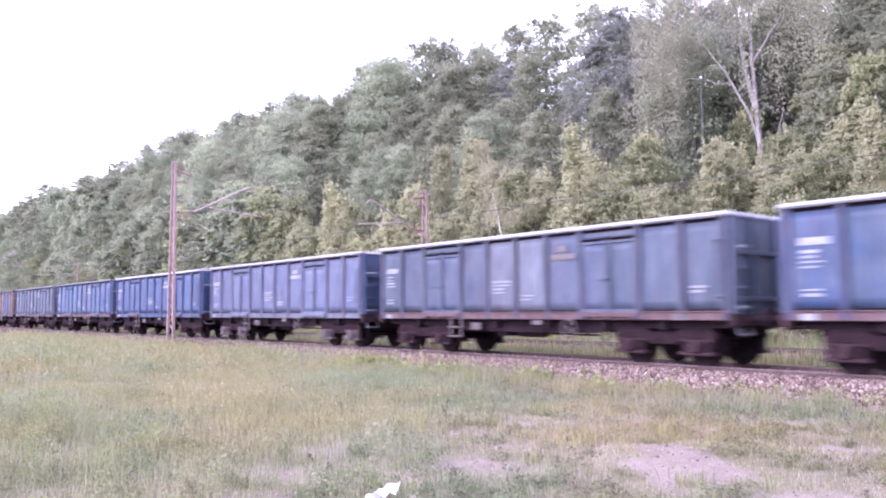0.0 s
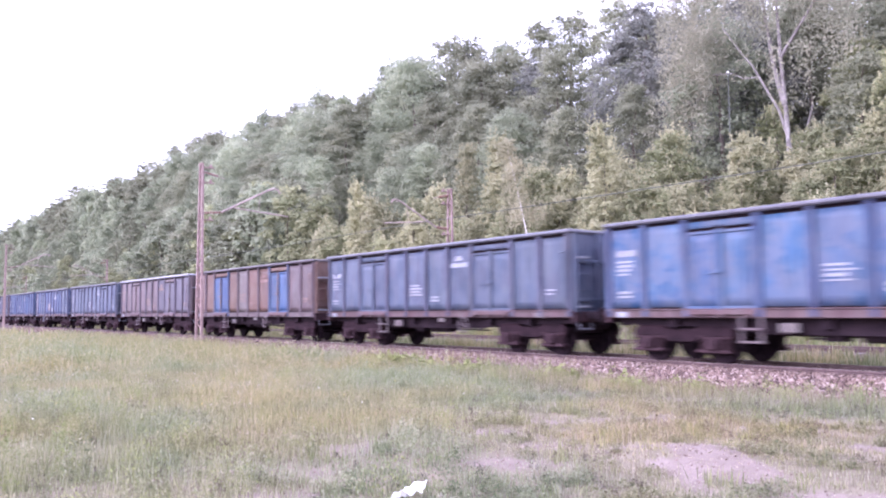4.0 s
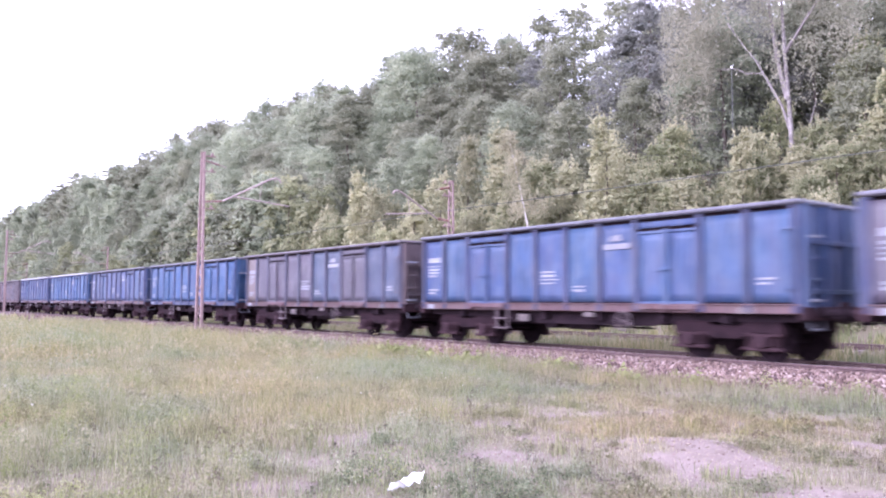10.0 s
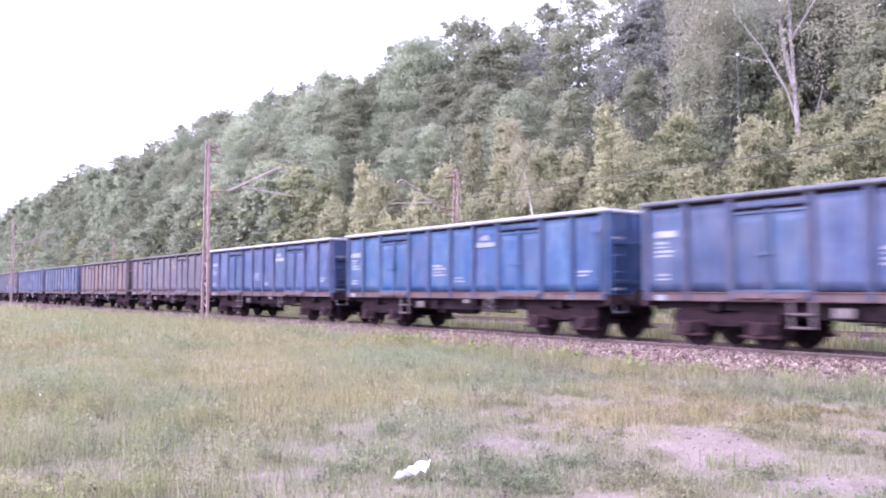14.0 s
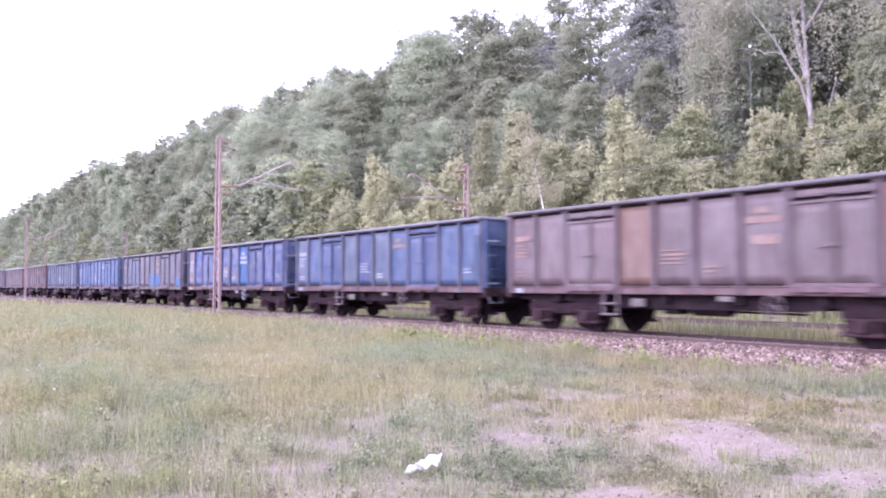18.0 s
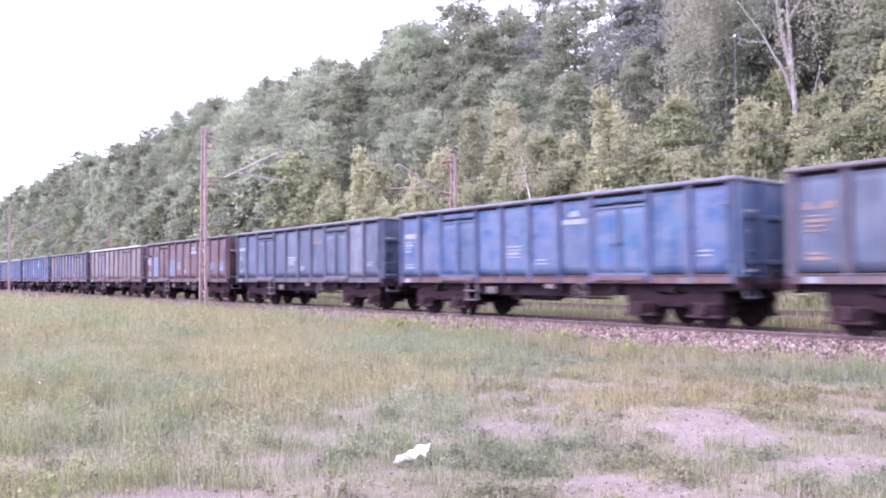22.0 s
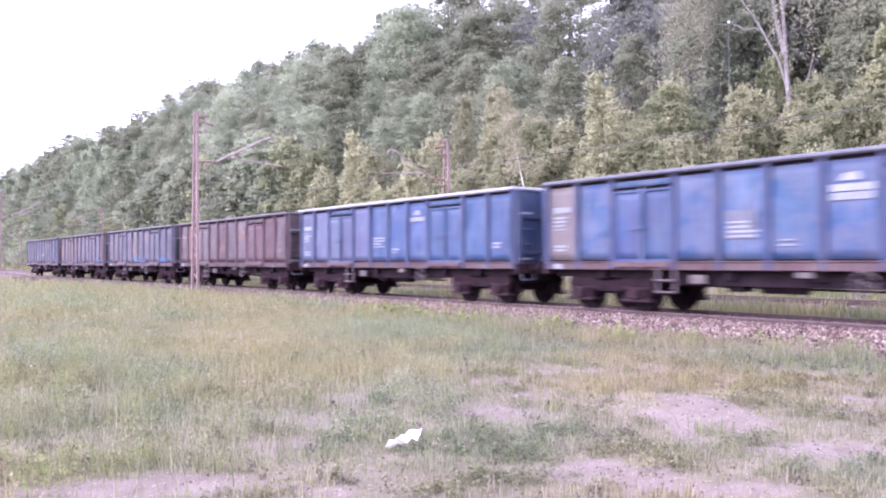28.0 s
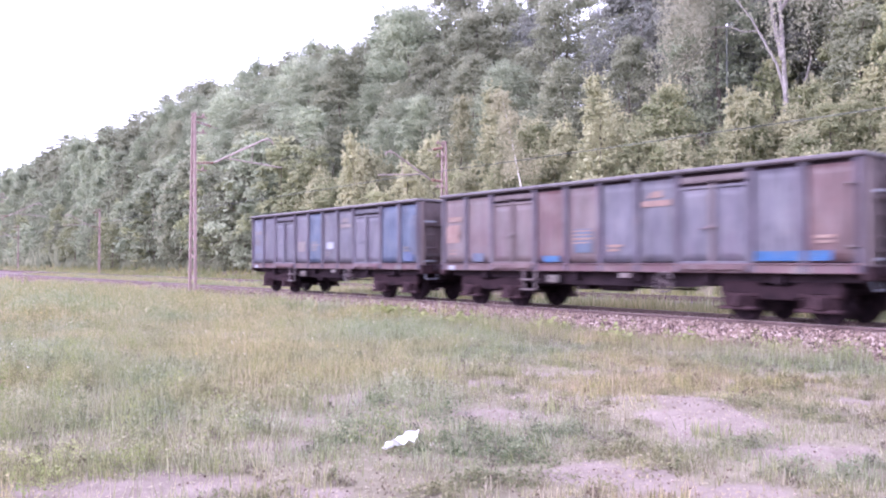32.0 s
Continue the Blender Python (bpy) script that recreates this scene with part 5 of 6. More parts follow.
def strands(name, seed, anchors, length, per, leaf, material):
    """Hanging curtains of small leaves below the given twigs."""
    gen = np.random.default_rng(seed)
    out = []
    for ax, ay, az, spread in anchors:
        c = np.array([ax, ay, az]) + gen.normal(size=(per, 3)) * np.array([spread, spread, spread * 0.5])
        drop = gen.uniform(0, 1, (per, 1)) ** 1.3 * length * gen.uniform(0.5, 1.0, (per, 1))
        c[:, 2:] -= drop
        c[:, :2] += 0.05 * drop * gen.normal(size=(per, 2))
        nrm = gen.normal(size=(per, 3)) * np.array([1, 1, 0.3])
        out.append(leaves(c, nrm, leaf, gen, 0.3))
    v = np.concatenate(out)
    return quick_mesh(name, v, np.arange(len(v)).reshape(-1, 3), material)


def build_weeping_birch():
    """The tall forked silver birch above the bushes, with hanging foliage."""
    x0, y0 = 42.0, 23.4
    z0 = float(land(x0, y0))
    tree = tagged(new("silver_birch"), "tall forked silver birch with white trunk and hanging foliage", "tree", "trees of the wooded slope")
    tree.location = (x0, y0, z0)

    def limb(points, r0, r1, sides=8, name="limb"):
        bm = bmesh.new()
        n = len(points) - 1
        tube(bm, points, [r0 + (r1 - r0) * k / n for k in range(n + 1)], sides)
        part(name, bm, M_BIRCH if name == "trunk" else M_LIMB, tree, "white peeling bark with dark scars")

    limb([(0, 0.1, -0.5), (0, 0.25, 3.5), (0, 0.4, 6.5), (0, 0.6, 9.5), (0.1, 0.8, 13.0), (0.2, 1.2, 17.0)], 0.175, 0.05, 8, "trunk")
    limb([(0, 0.45, 6.8), (0, 1.0, 9.0), (-0.1, 1.3, 11.5), (-0.2, 1.7, 15.0)], 0.17, 0.05)
    limb([(0, 0.3, 4.8), (-0.1, 0.75, 6.5), (-0.3, 1.55, 8.2), (-0.35, 2.1, 9.3), (-0.5, 2.9, 10.5), (-0.6, 3.8, 12.0)], 0.09, 0.03)
    limb([(-0.3, 1.75, 8.6), (-0.4, 2.7, 8.75), (-0.5, 3.4, 9.2), (-0.6, 4.6, 9.4)], 0.045, 0.02, 6)
    limb([(0, 0.2, 3.2), (0.2, -0.6, 5.0), (0.3, -1.0, 6.6)], 0.09, 0.03, 6)
    limb([(0, 0.6, 9.5), (0.2, -1.2, 12.0), (0.2, -2.4, 13.5)], 0.10, 0.03, 6)
    gen = random.Random(17)
    anchors = []
    for k in range(120):
        f = gen.random()
        side = gen.choice((0, 0, 0, 1, 2))
        if side == 0:
            anchors.append((gen.uniform(-1.6, 0.8), gen.uniform(4.4, 8.4), gen.uniform(8.5, 17.0), 0.24))
        elif side == 1:
            anchors.append((gen.uniform(-1.2, 1.2), gen.uniform(-3.0, 4.0), gen.uniform(14.0, 18.5), 0.3))
        else:
            anchors.append((gen.uniform(-0.8, 1.0), gen.uniform(-4.0, -1.5), gen.uniform(10.5, 17.0), 0.26))
    for k in range(18):
        anchors.append((gen.uniform(-1.5, -0.5), gen.uniform(-1.6, 2.4), gen.uniform(9.5, 17.0), 0.25))
    ob = new("crown", strands("crown", 4, anchors, 4.8, 200, 0.085, M_WEEP))
    ob.parent = tree


build_weeping_birch()
for x, y, s in ((49.0, 30.5, 0.68), (54.0, 33.8, 0.75), (47.6, 27.4, 0.60)):
    plant(OAKS[3], x, y, s, "oak_tree", "dark green oak behind the silver birch", "trees of the wooded slope", 20.0 * x)
for k, (x, y, s) in enumerate(((36.4, 18.4, 0.80), (37.0, 20.6, 0.76), (36.2, 22.6, 0.84), (38.6, 23.6, 0.84), (39.4, 20.8, 0.84), (38.8, 17.6, 0.85))):
    plant(BUSH[k % 4], x, y, s, "bush", "bushy light-green young tree below the silver birch", "trees of the wooded slope", 60.0 * k, 1.15)


for k, (x, y, s) in enumerate(((41.4, 19.4, 0.80), (40.6, 17.0, 0.82), (43.6, 16.6, 0.95), (43.4, 20.2, 0.86), (41.0, 15.0, 0.85), (44.2, 25.7, 0.62))):
    plant(MIDS[(1, 2)[k % 2]], x, y, s, "young_tree", "olive-green young tree beside the silver birch", "trees of the wooded slope", 75.0 * k, 1.1)


for k, (x, y, s) in enumerate(((33.4, 33.0, 0.90), (34.6, 30.0, 1.0), (33.8, 27.2, 0.88), (36.6, 31.6, 1.05), (37.2, 28.0, 1.08), (33.4, 24.4, 0.85), (36.0, 35.0, 1.0), (34.2, 37.4, 0.95))):
    plant(BUSH[(1, 3, 0, 1, 2)[k % 5]], x, y, s, "bush", "bushy yellow-green young tree with upright shoots", "trees of the wooded slope", 47.0 * k, 1.15)


def build_slim_birch(x, y, h, lean):
    """Young birch with its white stem showing below a thin pointed crown."""
    tree = tagged(new("young_birch"), "slim young birch with a bare white stem and thin pale crown", "tree", "trees of the wooded slope")
    tree.location = (x, y, float(land(x, y)))
    bm = bmesh.new()
    pts = [Vector((0, lean * (k / 8) ** 1.2, h * k / 8)) for k in range(9)]
    tube(bm, pts, [0.075 * (1 - 0.1 * k) for k in range(9)], 6)
    part("trunk", bm, M_STEM, tree, "white birch stem")
    gen = random.Random(5)
    anchors = []
    for k in range(34):
        f = gen.uniform(0.60, 1.0)
        p = pts[min(7, int(f * 8))].lerp(pts[min(8, int(f * 8) + 1)], f * 8 % 1)
        w = 1.25 * (1.02 - f) / 0.6 + 0.05
        anchors.append((p.x + gen.uniform(-w, w), p.y + gen.uniform(-w, w), h * f, 0.22))
    ob = new("crown", strands("crown", 6, anchors, 0.9, 90, 0.085, M_LIGHT))
    ob.parent = tree


build_slim_birch(30.6, 31.5, 11.2, 3.0)


def build_spruce(x, y, h):
    tree = tagged(new("spruce_tree"), "dark green spruce with drooping tiers among lighter trees", "tree", "trees of the wooded slope")
    tree.location = (x, y, float(land(x, y)))
    bm = bmesh.new()
    rod(bm, (0, 0, -0.3), (0, 0, h), 0.16, 0.02, 7)
    part("trunk", bm, M_BARK, tree)
    gen = np.random.default_rng(12)
    out = []
    for k in range(16):
        z = h * (0.12 + 0.86 * k / 16)
        reach = 0.27 * (h - z) + 0.15
        n = int(420 * reach)
        f, a = gen.uniform(0.1, 1, n), gen.choice(9, n) * 0.7 + k * 0.4 + gen.normal(0, 0.09, n)
        c = np.stack([f * reach * np.cos(a), f * reach * np.sin(a), z - 0.28 * f * reach + gen.normal(0, 0.06, n)], -1)
        out.append(leaves(c, np.tile([0.0, 0.0, 1.0], (n, 1)), 0.12, gen, 0.6))
    v = np.concatenate(out)
    ob = new("crown", quick_mesh("crown", v, np.arange(len(v)).reshape(-1, 3), M_SPRUCE))
    ob.parent = tree


build_spruce(37.0, 33.2, 8.3)


def build_lamp(x, y, z):
    """A slim lamp post whose head shows among the trees."""
    lamp = tagged(new("lamp_post"), "slim grey lamp post with a white head among the trees", "lamp")
    base = float(land(x, y))
    lamp.location = (x, y, base)
    bm = bmesh.new()
    rod(bm, (0, 0, -0.2), (0, 0, z - base), 0.035, 0.025, 8)
    part("pole", bm, M_WIRE, lamp)
    bm = bmesh.new()
    box(bm, -0.05, 0.05, -0.05, 0.05, z - base, z - base + 0.13, 0.02)
    part("head", bm, M_LITTER, lamp, "white lamp head")


build_lamp(41.0, 26.7, 14.9)


# ---- grass and weeds ----
def grass(name, count, x0, x1, y0, y1, tall, width, material, rng, label, keep=None, base=None, blades=9, tuft=0.05):
    k = max(1, count // blades)
    x, y = rng.uniform(x0, x1, k), rng.uniform(y0, y1, k)
    ok = rng.uniform(0, 1, k) < (keep(x, y) if keep is not None else 1.0)
    x, y = np.repeat(x[ok], blades), np.repeat(y[ok], blades)
    x, y = x + rng.normal(0, tuft, len(x)), y + rng.normal(0, tuft, len(x))
    n = len(x)
    z = land(x, y) if base is None else base(x, y)
    ang = rng.uniform(0, 2 * np.pi, n)
    h = tall * rng.uniform(0.45, 1.25, n) * (0.45 + 0.75 * grain(x, y, 0.42, 3.0) + 0.45 * grain(x, y, 1.7, 4.0) * (1 + 0.3 * wave(0.8 * x, 0.9 * y)))
    w = width * rng.uniform(0.7, 1.3, n)
    lean = h * rng.uniform(0.05, 0.5, n)
    da = ang + rng.normal(0, 0.8, n) + np.pi / 2
    c, s, lc, ls = np.cos(ang), np.sin(ang), np.cos(da), np.sin(da)
    if n > 20000 or y0 > 20:
        w = 1.5 * w
        v = np.stack([np.stack([x - c * w, y - s * w, z - 0.01], -1), np.stack([x + c * w, y + s * w, z - 0.01], -1), np.stack([x + lc * lean, y + ls * lean, z + h], -1)], 1)
        ob = new(name, quick_mesh(name, v.reshape(-1, 3), np.arange(3 * n).reshape(-1, 3), material))
        return tagged(ob, label, "grass", kind="stuff")
    v = np.empty((n, 5, 3))
    v[:, 0] = np.stack([x - c * w, y - s * w, z - 0.01], -1)
    v[:, 1] = np.stack([x + c * w, y + s * w, z - 0.01], -1)
    v[:, 2] = np.stack([x - c * w * 0.7 + lc * lean * 0.35, y - s * w * 0.7 + ls * lean * 0.35, z + h * 0.62], -1)
    v[:, 3] = np.stack([x + c * w * 0.7 + lc * lean * 0.35, y + s * w * 0.7 + ls * lean * 0.35, z + h * 0.62], -1)
    v[:, 4] = np.stack([x + lc * lean, y + ls * lean, z + h], -1)
    faces = (np.array([[0, 1, 3], [0, 3, 2], [2, 3, 4]])[None] + 5 * np.arange(n)[:, None, None]).reshape(-1, 3)
    ob = new(name, quick_mesh(name, v.reshape(-1, 3), faces, material))
    return tagged(ob, label, "grass", kind="stuff")


def thick(x, y):
    """Closed grass to the left and far away, thin on the worn ground."""
    lumps = 0.55 * grain(x, y, 0.33, 1.0) + 0.45 * grain(x, y, 1.1, 2.0)
    closed = np.clip(0.30 + 1.1 * smooth(0.30, 0.68, lumps), 0, 1)
    return np.clip(1.10 - 1.45 * bare(x, y), 0.0, 1) * smooth(13.4, 12.4, x) * closed


def lush(x, y):
    """Where the grass stands tall and green: away from the worn ground."""
    far = smooth(3.5, 9.5, y - 0.9 * x + 3.5)
    return thick(x, y) * np.clip(far, 0.06, 1)


def dry(x, y):
    return (0.65 + 0.6 * wave(1.7 * x + 4, 1.6 * y)).clip(0.2, 1) * thick(x, y) * np.clip(1.1 - smooth(3.5, 11, y - 0.9 * x + 3.5), 0.15, 1)


def sparse(x, y):
    return thick(x, y) * (0.35 + 0.5 * wave(2.1 * x + 1, 1.9 * y)).clip(0, 1)


grng = np.random.default_rng(21)
grass("dry_grass", 240000, 0.0, 13.4, 1.5, 18.0, 0.06, 0.0026, M_STRAW, grng, "short straw-coloured dry grass", dry)
grass("meadow_grass", 160000, 0.0, 13.4, 1.5, 18.0, 0.065, 0.0026, M_GRASS, grng, "short yellowish-green meadow grass", thick)
grass("meadow_grass", 60000, -14.0, 13.4, -14.0, 3.0, 0.09, 0.006, M_GRASS, grng, "short meadow grass round the standpoint", thick)
grass("meadow_grass", 24000, -14.0, 0.5, 2.0, 22.0, 0.16, 0.008, M_GRASS, grng, "meadow grass away from the track", thick)
grass("straw_tufts", 19500, 1.5, 13.0, 3.0, 16.0, 0.13, 0.0042, M_STRAW, grng, "tufts of dry straw-coloured grass on worn ground", dry, None, 14, 0.05)
grass("green_tufts", 38000, 1.5, 13.0, 3.0, 16.0, 0.13, 0.0034, M_GREEN, grng, "tufts of yellow-green grass on worn ground", sparse, None, 22, 0.06)
grass("grass_tufts", 90000, 0.5, 13.2, 2.0, 14.0, 0.095, 0.003, M_HERB, grng, "scattered grey-green grass tufts on worn ground", sparse, None, 26, 0.10)
grass("tall_grass", 45000, -2.0, 13.0, 5.0, 26.0, 0.20, 0.0030, M_SAGE, grng, "tall green grass", lush, None, 9, 0.16)
grass("tall_grass", 90000, -2.0, 13.4, 5.0, 26.0, 0.22, 0.0030, M_GRASS, grng, "tall yellowish grass with pale seed heads", lush, None, 5, 0.22)
grass("dry_grass", 30000, -2.0, 13.4, 6.0, 30.0, 0.21, 0.0016, M_STRAW, grng, "tall straw-coloured dry grass", lush, None, 3, 0.30)
grass("meadow_grass", 70000, -6.0, 13.6, 22.0, 55.0, 0.36, 0.009, M_GRASS, grng, "tall yellowish-green meadow grass", thick)
grass("tall_grass", 40000, -6.0, 13.6, 24.0, 55.0, 0.42, 0.009, M_GREEN, grng, "tall green grass", thick)
grass("meadow_grass", 50000, -25.0, 13.4, 55.0, 180.0, 0.45, 0.028, M_GRASS, grng, "tall meadow grass in the distance", thick)
grass("dry_stalks", 9000, -1.0, 12.8, 5.0, 30.0, 0.36, 0.0011, M_SEED, grng, "thin dry stalks standing over the grass", lush, None, 2, 0.25)
grass("green_clumps", 19000, -1.0, 12.6, 6.0, 30.0, 0.27, 0.0030, M_GREEN, grng, "bushy blue-green clumps in the meadow", lush, None, 60, 0.14)
grass("trackside_grass", 12000, 12.4, 15.0, 14.0, 70.0, 0.30, 0.007, M_GRASS, grng, "grass growing into the stones beside the track", None, None, 12, 0.12)
grass("trackside_grass", 3000, 12.4, 14.9, 4.0, 20.0, 0.18, 0.004, M_GREEN, grng, "grass tufts growing through the stones", None, None, 30, 0.08)
grass("trackside_grass", 19000, 12.0, 13.5, 6.0, 44.0, 0.24, 0.0030, M_GRASS, grng, "strip of rough grass along the foot of the stones", None, None, 14, 0.10)
grass("trackside_grass", 9000, 12.0, 13.4, 6.0, 44.0, 0.26, 0.0024, M_STRAW, grng, "dry straw along the foot of the stones", None, None, 9, 0.10)
grass("trackside_grass", 60000, 19.2, 23.6, 2.0, 110.0, 0.36, 0.012, M_GRASS, grng, "yellowish grass between the tracks")
grass("trackside_grass", 40000, 27.4, 32.5, 5.0, 150.0, 0.5, 0.016, M_GREEN, grng, "rough green grass at the foot of the slope")
grass("slope_undergrowth", 60000, 31.5, 48.0, 8.0, 150.0, 0.9, 0.06, M_OAK, grng, "dark undergrowth below the trees")
grass("slope_undergrowth", 24000, 31.0, 42.0, 150.0, 600.0, 2.4, 0.30, M_OAK, grng, "bushy undergrowth far along the slope")
grass("trackside_grass", 20000, 27.6, 33.0, 150.0, 500.0, 0.7, 0.08, M_GRASS, grng, "rough grass far along the track")


def weeds(name, spots, leaf, height, per, material, seed, label):
    """Low broad-leaved plants in patches: x, y, half length, half width."""
    gen = np.random.default_rng(seed)
    out = []
    for cx, cy, a, b in spots:
        n = int(per * a * b)
        rho, ang = gen.uniform(0, 1, n) ** 0.55, gen.uniform(0, 2 * np.pi, n)
        rho *= 0.75 + 0.3 * np.sin(3 * ang + cx) + 0.2 * np.sin(7 * ang + cy)
        x, y = cx + a * rho * np.cos(ang), cy + b * rho * np.sin(ang)
        z = land(x, y) + height * gen.uniform(0.05, 1.0, n) * (1.15 - 0.8 * rho.clip(0, 1)) * (0.7 + 0.45 * np.sin(17 * x + 3) * np.sin(15 * y))
        nrm = np.stack([gen.normal(0, 0.4, n), gen.normal(0, 0.4, n), np.ones(n)], -1)
        out.append(leaves(np.stack([x, y, z], -1), nrm, leaf, gen, 0.35))
    v = np.concatenate(out)
    ob = new(name, quick_mesh(name, v, np.arange(len(v)).reshape(-1, 3), material))
    return tagged(ob, label, "weeds", kind="stuff")


weeds("broad_weeds", [(13.2, 19.8, 0.7, 3.0), (13.0, 16.0, 0.5, 1.6), (12.6, 26.0, 0.8, 3.0), (13.3, 13.2, 0.4, 0.9), (12.9, 11.0, 0.3, 0.5), (13.4, 9.6, 0.2, 0.4)], 0.065, 0.34, 1100, M_WEED, 3, "patch of bright green broad-leaved weeds")
weeds("low_weeds", [(7.71, 4.95, 0.20, 0.34), (6.47, 3.91, 0.26, 0.22), (4.59, 5.07, 0.42, 0.34), (4.19, 4.38, 0.46, 0.30), (5.20, 4.74, 0.30, 0.30), (5.60, 4.71, 0.34, 0.26), (5.23, 3.90, 0.44, 0.26), (5.88, 3.30, 0.40, 0.24), (4.79, 5.60, 0.30, 0.30), (5.54, 5.34, 0.30, 0.24), (3.85, 4.75, 0.34, 0.24), (6.14, 3.00, 0.30, 0.22), (8.7, 6.9, 0.3, 0.3), (6.2, 5.6, 0.3, 0.3)], 0.019, 0.15, 2600, M_HERB, 19, "grey-green weeds in patches on the worn soil")
weeds("low_weeds", [(1.25, 6.60, 0.30, 0.36), (1.58, 6.99, 0.30, 0.30), (2.04, 6.64, 0.16, 0.18), (2.44, 6.11, 0.14, 0.14), (1.0, 7.4, 0.4, 0.5), (0.7, 6.6, 0.4, 0.4), (1.35, 6.25, 0.2, 0.16), (1.98, 9.07, 0.22, 0.30), (2.27, 10.66, 0.3, 0.4)], 0.014, 0.22, 4200, M_WEED, 23, "bright green weeds in tufts at the edge of the worn soil")
weeds("tall_weeds", [(1.98, 9.07, 0.17, 0.24), (2.27, 10.66, 0.20, 0.28), (1.55, 9.9, 0.2, 0.25), (2.9, 12.6, 0.22, 0.3), (1.2, 11.5, 0.3, 0.4), (4.4, 15.0, 0.3, 0.4)], 0.02, 0.50, 5200, M_WEED, 29, "upright yellow-green weeds in the near meadow")
weeds("dark_weeds", [(5.3, 21.5, 0.5, 0.7), (2.1, 9.6, 0.22, 0.3), (11.2, 24.0, 0.9, 1.2), (7.9, 4.9, 0.16, 0.35), (4.6, 4.9, 0.3, 0.3), (5.4, 4.5, 0.5, 0.2), (6.3, 4.05, 0.4, 0.2), (4.0, 4.6, 0.3, 0.35), (3.4, 4.6, 0.5, 0.2)], 0.018, 0.10, 4200, M_HERB, 9, "low dark green weeds on worn soil")
frng = np.random.default_rng(77)


def scatter(name, count, x0, x1, y0, y1, size, height, material, label, category, keep=None, flat=0.5):
    """Small leaves and bits strewn through or under the grass."""
    x, y = frng.uniform(x0, x1, count), frng.uniform(y0, y1, count)
    if keep is not None:
        ok = frng.uniform(0, 1, count) < keep(x, y)
        x, y = x[ok], y[ok]
    n = len(x)
    drift = 0.65 + 0.45 * wave(0.9 * x + 2, 0.8 * y)
    c = np.stack([x, y, land(x, y) + 0.006 + height * drift.clip(0.15, 1.3) * frng.uniform(0, 1, n)], -1)
    v = leaves(c, np.tile([0.0, 0.0, 1.0], (n, 1)), size, frng, flat)
    ob = new(name, quick_mesh(name, v, np.arange(len(v)).reshape(-1, 3), material))
    tagged(ob, label, category, kind="stuff")


scatter("meadow_leaves", 90000, -1.0, 13.0, 5.0, 26.0, 0.014, 0.17, M_GRASS, "small leaves of meadow herbs between the grass", "weeds", lush, 0.9)
scatter("meadow_leaves", 60000, -1.0, 13.0, 5.0, 26.0, 0.014, 0.15, M_SAGE, "small blue-green leaves of meadow herbs", "weeds", sparse, 0.9)
scatter("meadow_leaves", 40000, -4.0, 13.4, 24.0, 55.0, 0.04, 0.36, M_GRASS, "leaves of tall meadow herbs", "weeds", thick, 0.9)
scatter("dead_grass", 70000, 0.5, 12.8, 2.0, 14.0, 0.013, 0.012, M_STRAW, "dead grass stems lying on the soil", "grass", None, 0.25)
scatter("soil_crumbs", 22000, 0.5, 12.8, 2.0, 12.0, 0.008, 0.008, M_CRUMB, "dark crumbs of soil and dead leaves", "soil", None, 0.4)
scatter("low_herbs", 36000, 0.5, 12.8, 2.0, 13.0, 0.012, 0.045, M_HERB, "low grey-green herbs on the worn ground", "weeds", sparse, 0.6)


def clumps(name, count, x0, x1, y0, y1, radius, height, leaf, per, material, label, keep=None):
    """Bushy herbs in separate mounds, each of its own breadth and height."""
    x, y = frng.uniform(x0, x1, count), frng.uniform(y0, y1, count)
    if keep is not None:
        ok = frng.uniform(0, 1, count) < keep(x, y)
        x, y = x[ok], y[ok]
    n = len(x)
    r, h = radius * frng.uniform(0.5, 1.6, n), height * frng.uniform(0.45, 1.3, n)
    x, y, r, h = (np.repeat(a, per) for a in (x, y, r, h))
    m = len(x)
    rho, ang = frng.uniform(0, 1, m) ** 0.6, frng.uniform(0, 2 * np.pi, m)
    px, py = x + r * rho * np.cos(ang), y + r * rho * np.sin(ang)
    c = np.stack([px, py, land(px, py) + h * (1.05 - 0.6 * rho ** 2) * frng.uniform(0.03, 1, m)], -1)
    v = leaves(c, np.stack([np.cos(ang), np.sin(ang), np.full(m, 0.5)], -1), leaf, frng, 0.7)
    ob = new(name, quick_mesh(name, v, np.arange(len(v)).reshape(-1, 3), material))
    tagged(ob, label, "weeds", kind="stuff")


clumps("herb_clumps", 380, -1.0, 12.6, 6.0, 26.0, 0.24, 0.32, 0.017, 150, M_SAGE, "blue-green herb clumps in the meadow", lush)
clumps("herb_clumps", 420, -1.0, 12.6, 6.0, 26.0, 0.26, 0.34, 0.017, 150, M_GRASS, "yellowish herb clumps in the meadow", lush)
clumps("herb_clumps", 420, -1.0, 12.6, 6.0, 24.0, 0.15, 0.26, 0.019, 110, M_HERB, "dark green herb clumps in the meadow", lush)
clumps("herb_clumps", 240, -1.0, 12.6, 5.0, 24.0, 0.26, 0.36, 0.015, 150, M_WEED, "yellow-green herb clumps in the meadow", lush)
clumps("herb_clumps", 560, 2.0, 12.8, 2.5, 14.0, 0.12, 0.12, 0.016, 110, M_HERB, "low grey-green weeds on the worn ground", thick)
clumps("brown_clumps", 900, 1.0, 12.8, 3.0, 16.0, 0.06, 0.14, 0.017, 26, M_CRUMB, "small brown leaf clumps in the thin grass", thick)
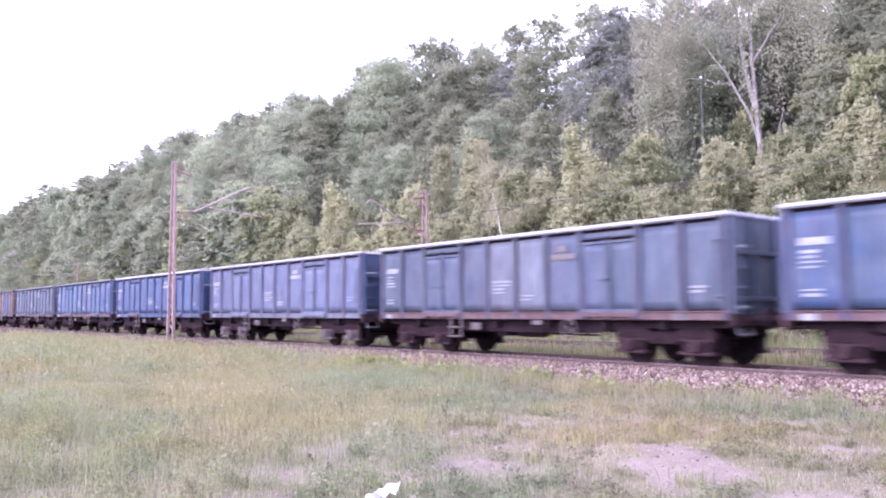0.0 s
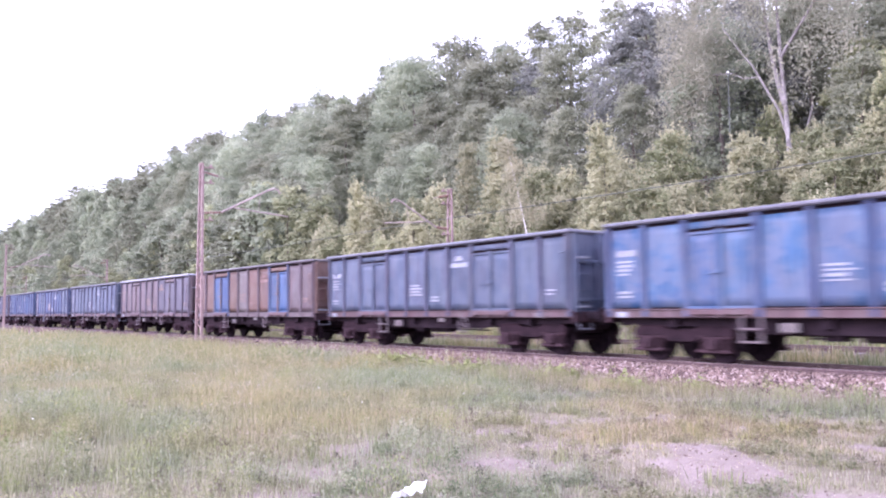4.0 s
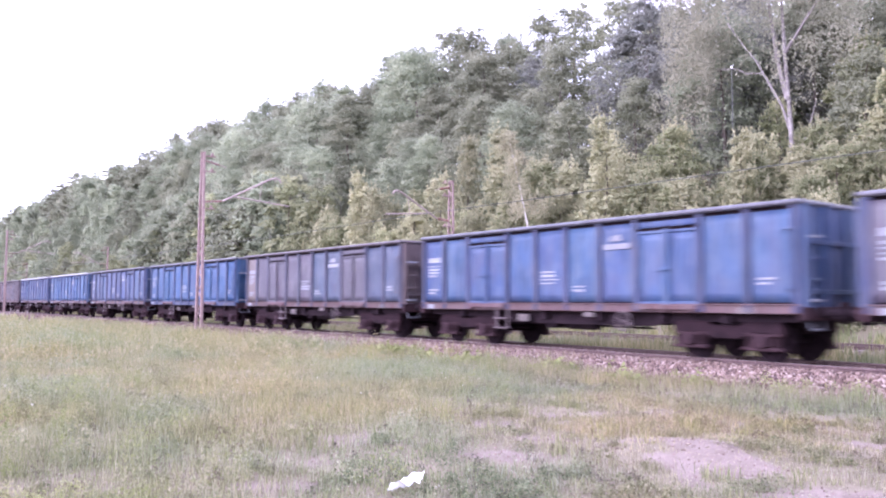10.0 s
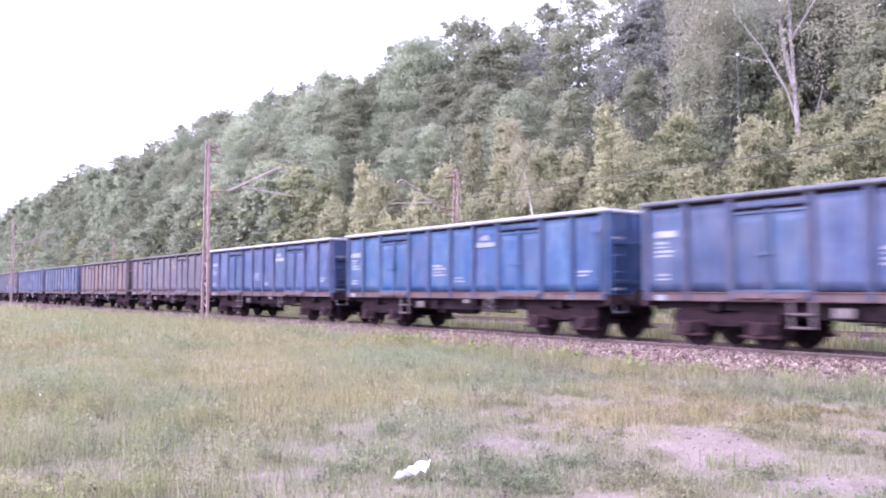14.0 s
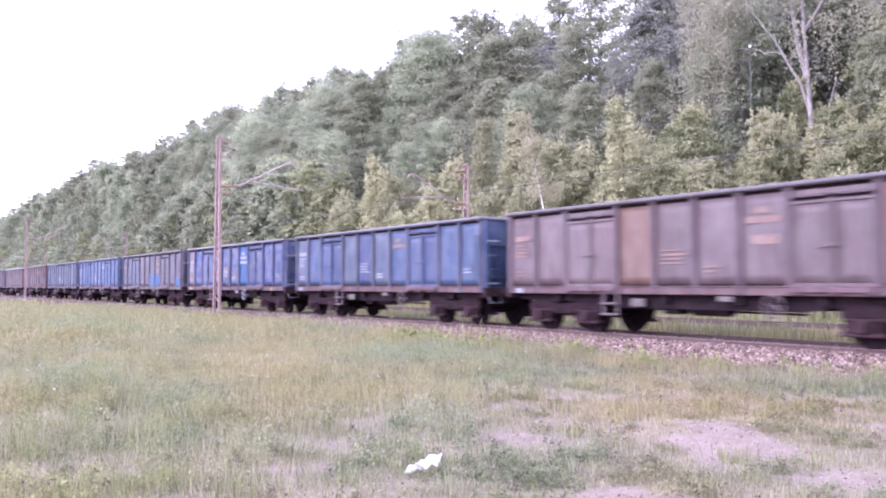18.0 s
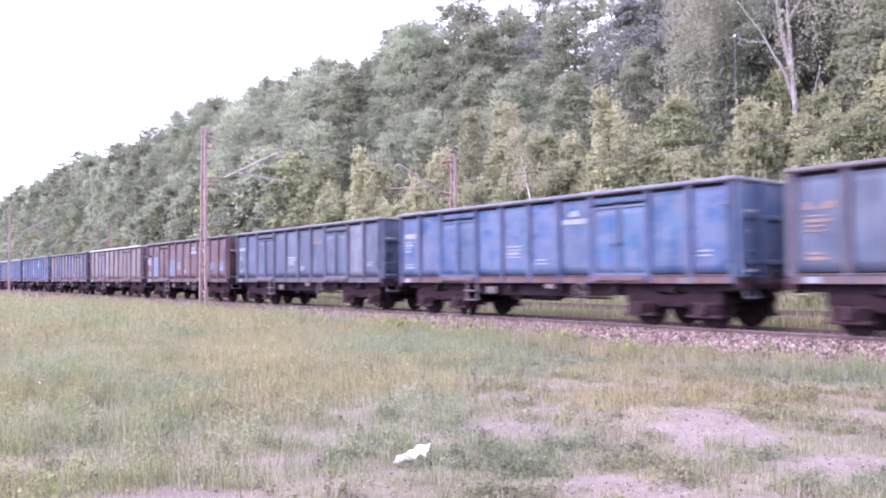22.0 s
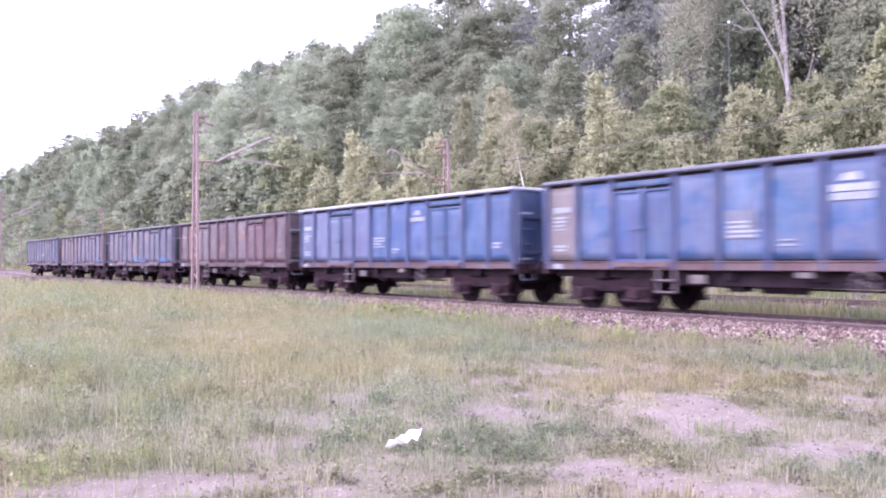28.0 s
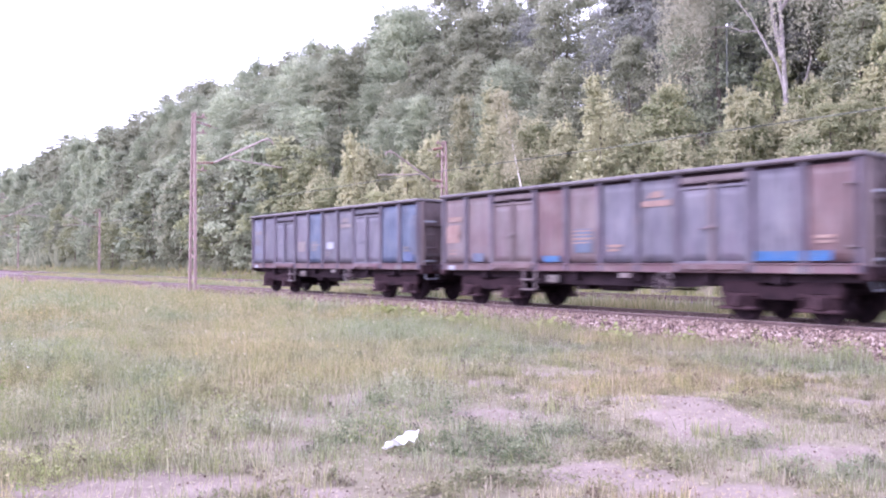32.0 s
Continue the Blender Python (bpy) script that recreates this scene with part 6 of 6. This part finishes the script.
clumps("tall_weeds", 300, -3.0, 13.2, 20.0, 46.0, 0.42, 0.60, 0.035, 90, M_SAGE, "tall blue-green weeds in the rough meadow", thick)
clumps("tall_weeds", 280, -3.0, 13.2, 20.0, 46.0, 0.42, 0.68, 0.035, 90, M_GRASS, "tall yellowish weeds in the rough meadow", thick)
clumps("tall_weeds", 70, 9.5, 13.3, 15.0, 34.0, 0.14, 0.62, 0.026, 110, M_GRASS, "tall yellowish weeds standing before the track")
clumps("tall_weeds", 50, 9.5, 13.3, 15.0, 34.0, 0.16, 0.55, 0.026, 110, M_SAGE, "tall blue-green weeds standing before the track")
clumps("trackside_weeds", 60, 12.6, 13.9, 5.0, 40.0, 0.16, 0.30, 0.022, 90, M_WEED, "yellow-green weeds at the foot of the stones")
clumps("trackside_weeds", 60, 12.4, 14.2, 5.0, 40.0, 0.14, 0.28, 0.020, 90, M_HERB, "dark weeds growing through the stones")


def flowers(name, count, x0, x1, y0, y1, size, height, material, label, keep=None):
    x, y = frng.uniform(x0, x1, count), frng.uniform(y0, y1, count)
    if keep is not None:
        ok = frng.uniform(0, 1, count) < keep(x, y)
        x, y = x[ok], y[ok]
        count = len(x)
    c = np.stack([x, y, land(x, y) + height * frng.uniform(0.6, 1.1, count)], -1)
    v = leaves(c, np.tile([0.0, 0.0, 1.0], (count, 1)), size, frng, 0.5)
    ob = new(name, quick_mesh(name, v, np.arange(len(v)).reshape(-1, 3), material))
    tagged(ob, label, "flowers", kind="stuff")


flowers("seed_heads", 26000, -1.0, 13.0, 5.0, 26.0, 0.011, 0.20, M_SEED, "pale seed heads over the meadow grass", lush)
flowers("seed_heads", 9000, -3.0, 13.2, 24.0, 50.0, 0.022, 0.36, M_SEED, "pale seed heads over the meadow grass", thick)
flowers("white_flowers", 640, 0.0, 12.0, 10.0, 40.0, 0.014, 0.34, M_FLOWER, "scattered small white meadow flowers")
flowers("yellow_flowers", 260, 0.0, 13.0, 11.0, 45.0, 0.017, 0.36, M_YFLOWER, "scattered small yellow meadow flowers")


def pebbles():
    gen = np.random.default_rng(90)
    ob = stones("soil_pebbles", 2600, 2.0, 10.5, 2.5, 9.5, 0.014, land, gen, "small pale pebbles on the worn soil")
    ob["category"] = "pebbles"


pebbles()


# ---- litter ----
def build_litter(x, y):
    bm = bmesh.new()
    gen = random.Random(3)
    bmesh.ops.create_grid(bm, x_segments=9, y_segments=7, size=0.5)
    for v in bm.verts:
        fold = 0.10 * math.sin(9 * v.co.x + 3 * v.co.y) + 0.08 * math.sin(13 * v.co.y - 4 * v.co.x)
        v.co = Vector((v.co.x * 0.28 * (1 + 0.5 * v.co.y), v.co.y * 0.13 + 0.05 * math.sin(5 * v.co.x), 0.09 + 0.16 * v.co.x * (v.co.y + 0.5) + 0.2 * fold + gen.uniform(-0.012, 0.012)))
    bmesh.ops.solidify(bm, geom=bm.faces[:], thickness=0.003)
    ob = new("plastic_bag", made("plastic_bag", bm, M_LITTER))
    ob.matrix_basis = pose(x, y, float(land(x, y)) + 0.01, 0, 0, -25)
    tagged(ob, "crumpled white plastic bag lying in the grass", "litter")


build_litter(3.97, 5.76)


# ---- what moves ----
SPEED, FIRST = 12.79, -5.424
# seconds and the metres by which the train lags behind an even speed
LAG = [(0, -0.42), (2, -0.32), (4, -0.12), (6, 0.03), (9, 0.10), (11, 0.30), (13, 0.36), (16, 0.62), (19, 0.80), (21, 0.82), (23, 0.64), (26, 0.25), (28, -0.04), (30, -0.40), (32, -0.62)]


def motions():
    for k, wagon in enumerate(WAGONS):
        rear = FIRST + 14.04 * (k + 1)
        walk(wagon, [(t, pose(TRACK, rear - 6.4 - SPEED * t + lag, 0)) for t, lag in LAG])
    # wheels: one turn every 2.89 m; alike wheelsets share their keys
    for first in (0, 1):
        y = (-0.9, 0.9)[first]
        walk(WHEELS[first], [(k / 30, pose(0, y, 0.46, math.degrees(SPEED * k / 30 / 0.46) % 360)) for k in range(961)])
        keys = WHEELS[first].animation_data
        for other in WHEELS[first + 2::2]:
            other.rotation_mode = "QUATERNION"
            data = other.animation_data_create()
            data.action, data.action_slot = keys.action, keys.action_slot


motions()
